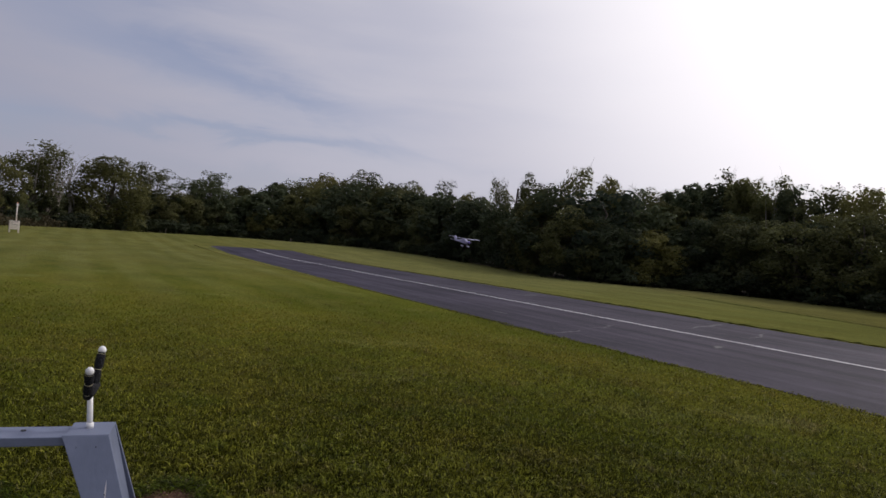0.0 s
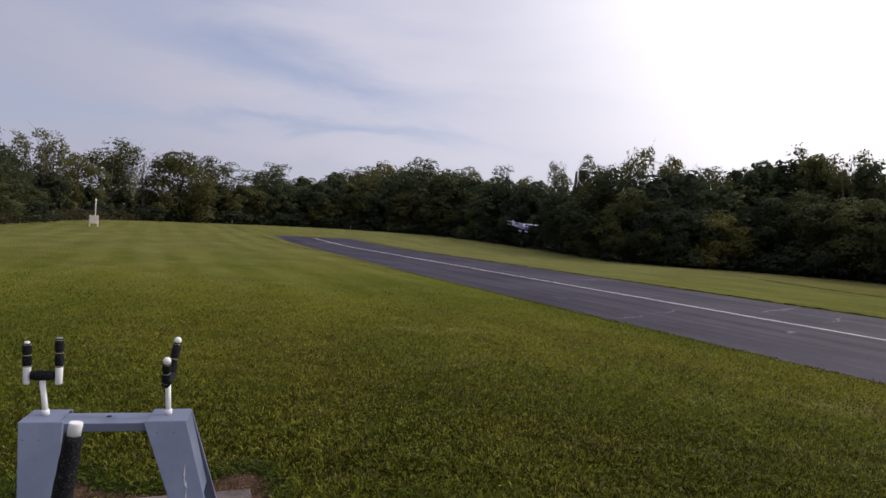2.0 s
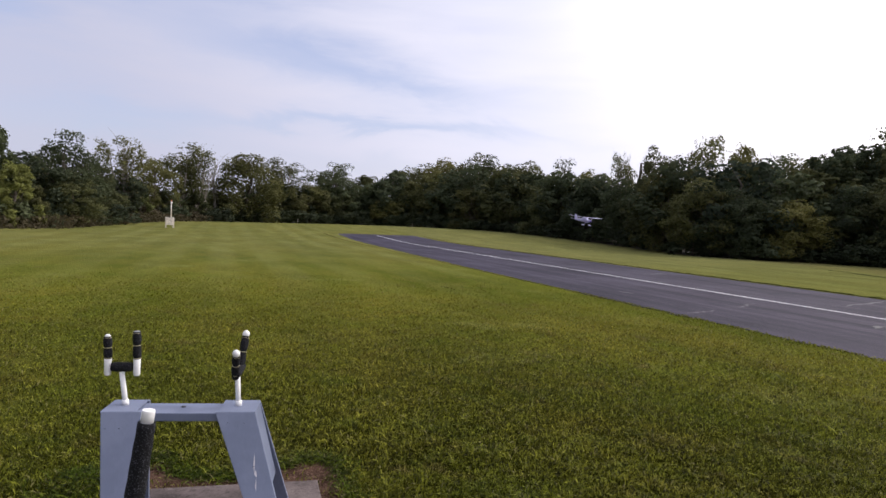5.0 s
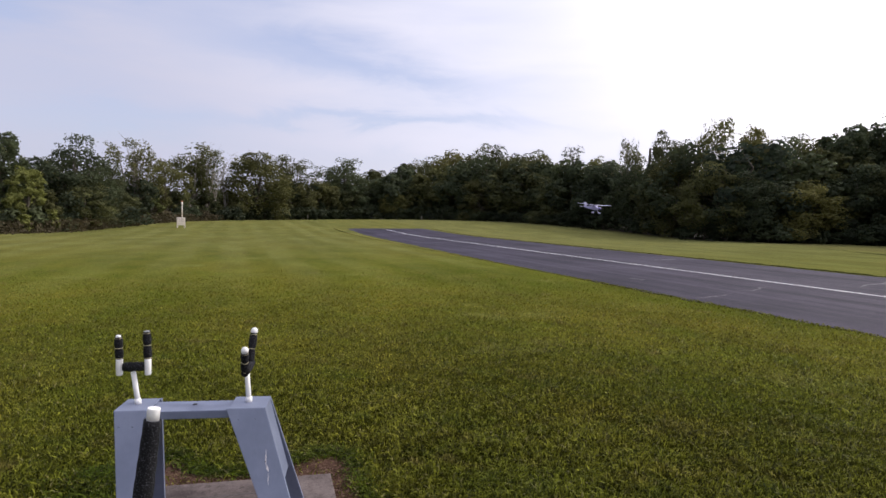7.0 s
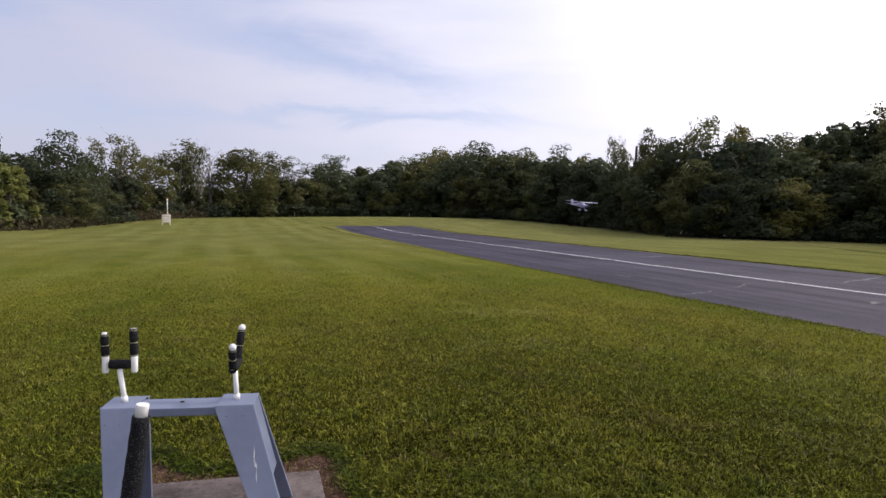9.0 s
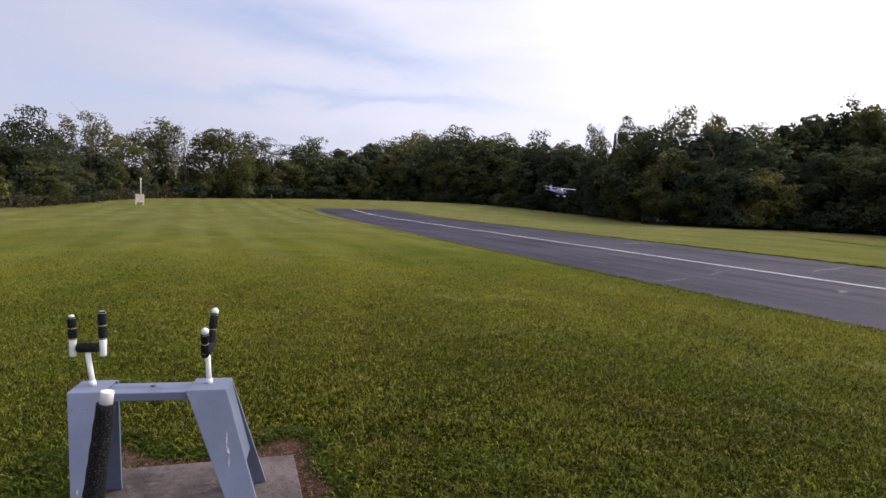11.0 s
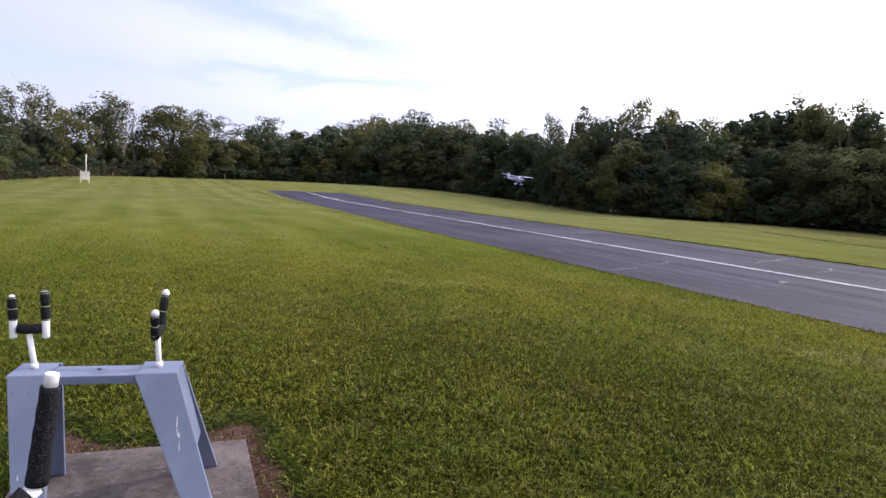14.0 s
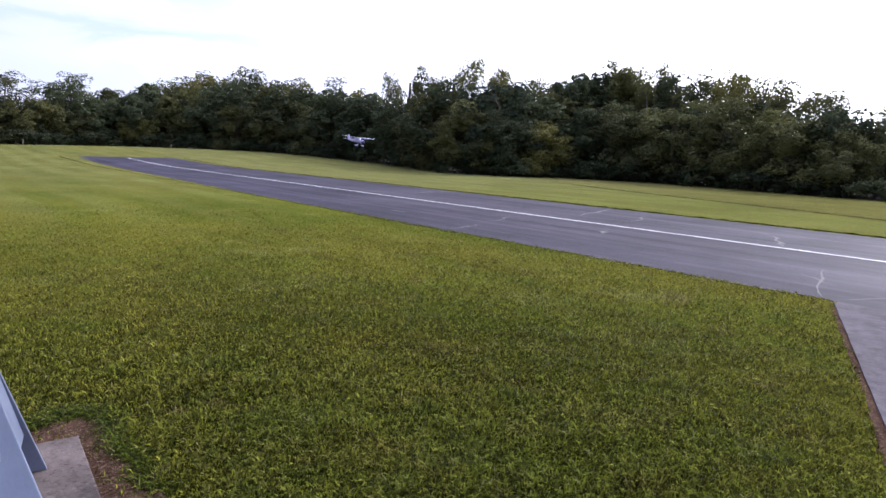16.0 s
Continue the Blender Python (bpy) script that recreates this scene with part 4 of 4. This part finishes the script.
def build_stand():
    origin = Vector((-0.17, 3.165, 0.06))
    st = thing("model_stand", origin, math.degrees(math.atan2(U.y, U.x)),
               "blue-grey painted wooden trestle with padded white pipe forks, on concrete", "stand")
    top = 0.66                            # height of the top over the slab
    L, R, D = -0.335, 0.345, 0.092
    # the top: two wide end plates on a rail, flush along the front
    part("rail", hexa(bmesh.new(), [(L + 0.01, -D + 0.003, top - 0.042), (R - 0.01, -D + 0.003, top - 0.042), (R - 0.01, D - 0.02, top - 0.042), (L + 0.01, D - 0.02, top - 0.042)],
                      [(L + 0.01, -D + 0.003, top - 0.004), (R - 0.01, -D + 0.003, top - 0.004), (R - 0.01, D - 0.02, top - 0.004), (L + 0.01, D - 0.02, top - 0.004)], 0.004), PAINT, st)
    part("end_plate", block(L, L + 0.15, -D - 0.004, D, top - 0.003, top + 0.006, 0.002), PAINT, st)
    part("end_plate", block(R - 0.17, R, -D - 0.004, D, top - 0.003, top + 0.006, 0.002), PAINT, st)
    part("bolt_hole", tube([(-0.002, 0.01, top - 0.0035), (-0.002, 0.01, top - 0.001)], [0.011, 0.011], 12), DARK, st)

    def leg(name, xt0, xt1, xb0, xb1, front):
        s = -1 if front else 1
        yt, yb = s * (D + 0.006), s * (D + 0.285 if not front else D + 0.36)
        th = Vector((0, -s * 0.022, 0))
        zt = top + 0.0055
        a = [Vector((xt0, yt, zt)), Vector((xt1, yt, zt)), Vector((xb1, yb, 0.0)), Vector((xb0, yb, 0.0))]
        part(name, hexa(bmesh.new(), a, [p + th for p in a], 0.003), PAINT, st)

    leg("front_leg", R - 0.182, R - 0.002, 0.495, 0.595, True)
    leg("front_leg", L + 0.002, L + 0.175, -0.19, -0.09, True)
    leg("back_leg", R - 0.17, R - 0.002, 0.42, 0.49, False)
    leg("back_leg", L + 0.002, L + 0.16, -0.37, -0.245, False)
    # triangular end boards between the front and back legs
    for x0, x1 in ((R - 0.022, 0.435),):
        s = 1 if x1 > 0 else -1
        t2 = Vector((-s * 0.018, 0, 0))
        k = 0.64
        xb = x0 + (x1 - x0) * k
        zb = top * (1 - k)
        a = [Vector((x0 + s * 0.02, -D, top - 0.006)), Vector((x0 + s * 0.02, D, top - 0.006)), Vector((xb + s * 0.02, D + 0.30 * k - 0.02, zb)), Vector((xb + s * 0.02, -D - 0.36 * k + 0.02, zb))]
        part("end_board", hexa(bmesh.new(), a, [p + t2 for p in a], 0.002), PAINT, st, "lighter worn end board")
    # nail heads and scratches worn into the front leg
    for x, z in ((0.185, 0.62), (0.225, 0.62), (0.30, 0.62), (0.36, 0.45), (-0.30, 0.60), (-0.24, 0.60)):
        y = -(D + 0.006) - 0.36 * (top - z) / top - 0.001
        part("nail", tube([(x, y + 0.003, z), (x, y - 0.0015, z)], [0.0026, 0.0026], 8), DARK, st)
    for x, z, h, w in ((0.362, 0.462, 0.080, 0.005), (0.372, 0.425, 0.03, 0.008), (0.378, 0.385, 0.055, 0.0035), (-0.225, 0.30, 0.025, 0.005)):
        y = -(D + 0.006) - 0.36 * (top - z) / top - 0.0012
        bm = bmesh.new()
        pts = [(x - w * 0.4, y, z + h / 2), (x + w * 0.5, y - 0.36 * 0.02, z + h * 0.1), (x + w, y - 0.36 * h / top / 2, z - h / 2), (x - w * 0.6, y - 0.004, z - h * 0.1)]
        pts = [(px, -(D + 0.0075) - 0.36 * (top - pz) / top, pz) for px, _, pz in pts]
        bm.faces.new([bm.verts.new(p) for p in pts])
        part("scratch", bm, SCRATCH, st, "pale scratch through the paint")

    def pipe(name, pts, r, mat, label="", parent=st):
        return part(name, tube(pts, r if isinstance(r, list) else [r] * len(pts), 18), mat, parent, label)

    def padded(base, end, parent, cap="round"):
        """A foam-padded arm with bulges between its ties."""
        b, e = Vector(base), Vector(end)
        f = np.linspace(0, 1, 15)
        r = [0.0146 + 0.0050 * abs(math.sin(math.pi * 2.0 * k)) ** 0.6 for k in f]
        arm = pipe("foam_sleeve", [b + (e - b) * float(k) for k in f], r, FOAM, "black foam sleeve", parent)
        for k in (0.04, 0.5, 0.94):
            c = b + (e - b) * k
            d = (e - b).normalized() * 0.0014
            pipe("tie", [c - d, c + d], 0.0172, TIE, "tan string tie", arm)
        d = (e - b).normalized()
        if cap == "round":
            pipe("cap", [e - d * 0.004, e + d * 0.003, e + d * 0.013, e + d * 0.022, e + d * 0.027], [0.0130, 0.0168, 0.0172, 0.012, 0.004], PVC, "white rounded pipe cap", arm)
        elif cap == "flat":
            pipe("cap", [e - d * 0.004, e + d * 0.005, e + d * 0.009], [0.0120, 0.0120, 0.009], PVC, "white pipe end", arm)
        else:
            pipe("rim", [e - d * 0.002, e + d * 0.003], [0.0150, 0.0135], RIM, "grey rim of the pipe end", arm)
        return arm

    # fork seen broadside
    px, py = -0.281, 0.012
    pipe("post", [(px + 0.022, py, top - 0.01), (px - 0.002, py, top + 0.16)], 0.0120, PVC, "white pipe post")
    pipe("socket", [(px + 0.020, py, top + 0.004), (px + 0.017, py, top + 0.030)], 0.0150, PVC, "white pipe socket")
    zb = top + 0.185
    pipe("cross_pad", [(px - 0.046, py, zb), (px - 0.02, py, zb), (px, py, zb), (px + 0.02, py, zb), (px + 0.046, py, zb)], [0.020, 0.0225, 0.0215, 0.0225, 0.020], FOAM, "black foam sleeve")
    for s, h in ((-1, 0.105), (1, 0.130)):
        x = px + s * 0.064
        pipe("elbow", [(x, py, zb - 0.040), (x, py, zb - 0.034), (x, py, zb + 0.036), (x, py, zb + 0.040)], [0.0130, 0.0150, 0.0158, 0.014], PVC, "white pipe elbow")
        padded((x, py, zb + 0.038), (x - 0.004, py, zb + 0.038 + h), st, "flat" if s < 0 else "open")
    # fork turned end on, one arm pointing back at the standing place
    px, py = 0.252, 0.005
    pipe("post", [(px, py, top - 0.01), (px - 0.010, py, top + 0.165)], 0.0120, PVC, "white pipe post")
    pipe("socket", [(px, py, top + 0.004), (px, py, top + 0.030)], 0.0150, PVC, "white pipe socket")
    z = top + 0.165
    pipe("cross_pad", [(px - 0.008, py - 0.075, z), (px - 0.006, py, z + 0.005), (px + 0.002, py + 0.06, z + 0.02)], [0.018, 0.0205, 0.018], FOAM, "black foam sleeve")
    padded((px - 0.010, py - 0.060, z + 0.005), (px + 0.000, py - 0.120, z + 0.112), st)
    padded((px - 0.006, py + 0.045, z + 0.012), (px + 0.010, py + 0.080, z + 0.165), st)


build_stand()


def build_rest():
    """Padded pipe rest on a post close to the standing place."""
    base = Vector((-0.40, 1.30, 0.0))
    rest = thing("padded_rest", base, 0, "white pipe rest with thick black foam sleeves standing on the lawn", "stand")
    top = Vector((-0.157, 1.50, 1.205)) - base
    low = Vector((-0.186, 1.50, 0.968)) - base
    end = Vector((-0.33, 1.40, 0.865)) - base

    def pipe(name, pts, r, mat, label="", parent=rest):
        return part(name, tube(pts, r, 22), mat, parent, label)

    d = top - low
    f = np.linspace(0, 0.885, 14)
    arm = pipe("foam_sleeve", [low + d * float(k) for k in f], [0.0222 - 0.0040 * k + 0.0006 * math.sin(k * 31) for k in f], FOAM, "rough black foam sleeve")
    pipe("cap", [low + d * k for k in (0.86, 0.97, 0.99, 1.0)], [0.0138, 0.0138, 0.0138, 0.0132], PVC, "white pipe end", arm)
    pipe("coupling", [low - d * 0.035, low + d * 0.02], [0.0165, 0.0165], PVC, "white pipe coupling")
    g = end - low
    f = np.linspace(0.10, 1.0, 8)
    pipe("foam_sleeve", [low - d * 0.03 + g * float(k) for k in f], [0.0232 + 0.001 * math.sin(k * 22) for k in f], FOAM, "rough black foam sleeve")
    pipe("arm_pipe", [low - d * 0.03 + g * 0.0, low - d * 0.03 + g * 1.06], [0.017, 0.017], PVC)
    foot = low - d * 0.03 + g * 1.05
    pipe("post", [foot, foot * 0.4 + Vector((0, 0, 0.3)), Vector((0, 0, -0.05))], [0.019, 0.019, 0.019], PVC, "white pipe post")
    pipe("collar", [Vector((0, 0, 0.0)), Vector((0, 0, 0.05))], [0.03, 0.026], PVC, "white pipe collar")


build_rest()


# ---------------------------------------------------------------- marker in the field
def build_marker():
    x, y = -4.62, 59.8
    z = float(gz(x, y))
    mk = thing("field_marker", (x, y, z), 8, "cream slatted wooden crate with a pole topped in orange", "marker")
    w, h = 0.30, 0.92
    for sx in (-1, 1):
        for sy in (-1, 1):
            part("corner_post", block(sx * w - 0.03, sx * w + 0.03, sy * w - 0.03, sy * w + 0.03, 0, h, 0.006), CRATE, mk)
    for k in range(5):
        z0 = 0.26 + k * 0.130
        for sy in (-1, 1):
            part("slat", block(-w, w, sy * (w + 0.035) - 0.01, sy * (w + 0.035) + 0.01, z0, z0 + 0.098, 0.004), CRATE, mk)
            b = block(sy * (w + 0.035) - 0.01, sy * (w + 0.035) + 0.01, -w, w, z0, z0 + 0.098, 0.004)
            part("slat", b, CRATE, mk)
    part("lid", block(-w - 0.03, w + 0.03, -w - 0.03, w + 0.03, h, h + 0.03, 0.005), CRATE, mk)
    part("pole", tube([(0.1, 0, h + 0.02), (0.1, 0, 2.15)], [0.045, 0.04], 10), CRATE, mk, "cream painted pole")
    part("beacon", tube([(0.1, 0, 2.13), (0.1, 0, 2.18), (0.1, 0, 2.26), (0.1, 0, 2.30)], [0.05, 0.085, 0.085, 0.06], 12), PVC, mk, "white rounded fitting")
    part("cap", tube([(0.1, 0, 2.30), (0.1, 0, 2.36), (0.1, 0, 2.44)], [0.05, 0.06, 0.02], 12), ORANGE, mk, "orange cap")
    for sx, sy, h in ((9.4, 87.5, 0.65), (24.5, 83.0, 0.55)):
        stake = thing("stake", (sx, sy, float(gz(sx, sy))), 0, "short grey wooden stake at the end of the field", "stake", "stakes at the end of the field")
        part("shaft", tube([(0, 0, -0.1), (0.02, 0, h)], [0.04, 0.034], 7), PALE_BARK, stake)


build_marker()


# ---------------------------------------------------------------- model aeroplane over the runway
def build_plane():
    pl = thing("model_airplane", (14.84, 23.74, 2.12), 0, "white and violet high-wing model airplane flying low over the runway", "model airplane")
    pl.matrix_world = pose(14.84, 23.74, 2.12, -4, -3, 184)       # nose to local +y

    def loft(sections, mat, name, label=""):
        bm = bmesh.new()
        rings = []
        for y, w, z0, z1 in sections:
            c, h = (z0 + z1) / 2, (z1 - z0) / 2
            rings.append([bm.verts.new((w * math.copysign(abs(math.cos(a)) ** 0.6, math.cos(a)), y, c + h * math.copysign(abs(math.sin(a)) ** 0.6, math.sin(a))))
                          for a in [2 * math.pi * k / 12 for k in range(12)]])
        for a, b in zip(rings, rings[1:]):
            for k in range(12):
                bm.faces.new((a[k], a[(k + 1) % 12], b[(k + 1) % 12], b[k])).smooth = True
        bm.faces.new(rings[0])
        bm.faces.new(rings[-1][::-1])
        return part(name, bm, mat, pl, label)

    loft([(0.50, 0.035, -0.035, 0.035), (0.44, 0.06, -0.06, 0.06), (0.24, 0.068, -0.07, 0.075), (0.2, 0.068, -0.075, 0.13), (-0.05, 0.065, -0.07, 0.13), (-0.2, 0.05, -0.05, 0.08), (-0.68, 0.02, -0.005, 0.045)], RC_WHITE, "fuselage", "white fuselage")
    loft([(0.52, 0.02, -0.02, 0.02), (0.50, 0.045, -0.045, 0.045), (0.40, 0.066, -0.066, 0.068)], RC_VIOLET, "cowl", "violet engine cowl")
    for s in (-1, 1):
        a = [(s * 0.0, 0.20, 0.135), (s * 0.80, 0.18, 0.165), (s * 0.80, -0.06, 0.165), (s * 0.0, -0.07, 0.135)]
        part("wing", hexa(bmesh.new(), a, [(x, y * 0.96, z + 0.016) for x, y, z in a], 0.005), RC_WHITE, pl, "white wing panel")
        part("strut", tube([(s * 0.06, 0.08, -0.05), (s * 0.42, 0.08, 0.148)], [0.006, 0.006], 6), RC_WHITE, pl)
        part("gear_leg", tube([(s * 0.04, 0.20, -0.06), (s * 0.15, 0.21, -0.20)], [0.009, 0.007], 6), RC_WHITE, pl)
        wheel = part("wheel", tube([(s * 0.15, 0.21, -0.20), (s * 0.155, 0.21, -0.20), (s * 0.18, 0.21, -0.20), (s * 0.185, 0.21, -0.20)], [0.035, 0.05, 0.05, 0.035], 14), RUBBER, pl, "black wheel under a white spat")
        part("spat", tube([(s * 0.168, 0.29, -0.20), (s * 0.168, 0.25, -0.185), (s * 0.168, 0.16, -0.18), (s * 0.168, 0.08, -0.185)], [0.015, 0.035, 0.035, 0.008], 10), RC_WHITE, wheel, "white wheel spat")
        t = [(0, -0.52, 0.03), (s * 0.28, -0.56, 0.03), (s * 0.28, -0.68, 0.03), (0, -0.70, 0.03)]
        part("tailplane", hexa(bmesh.new(), t, [(x, y, z + 0.012) for x, y, z in t], 0.003), RC_WHITE, pl)
    f = [(-0.006, -0.48, 0.03), (-0.006, -0.62, 0.24), (-0.006, -0.74, 0.24), (-0.006, -0.72, 0.02)]
    part("fin", hexa(bmesh.new(), f, [(0.006, y, z) for _, y, z in f], 0.003), RC_WHITE, pl)
    part("propeller", hexa(bmesh.new(), [(-0.15, 0.53, 0.06), (0.15, 0.53, -0.04), (0.15, 0.53, -0.06), (-0.15, 0.53, 0.04)], [(-0.15, 0.538, 0.06), (0.15, 0.538, -0.04), (0.15, 0.538, -0.06), (-0.15, 0.538, 0.04)], 0.002), RUBBER, pl, "black propeller")


build_plane()
build_grass()
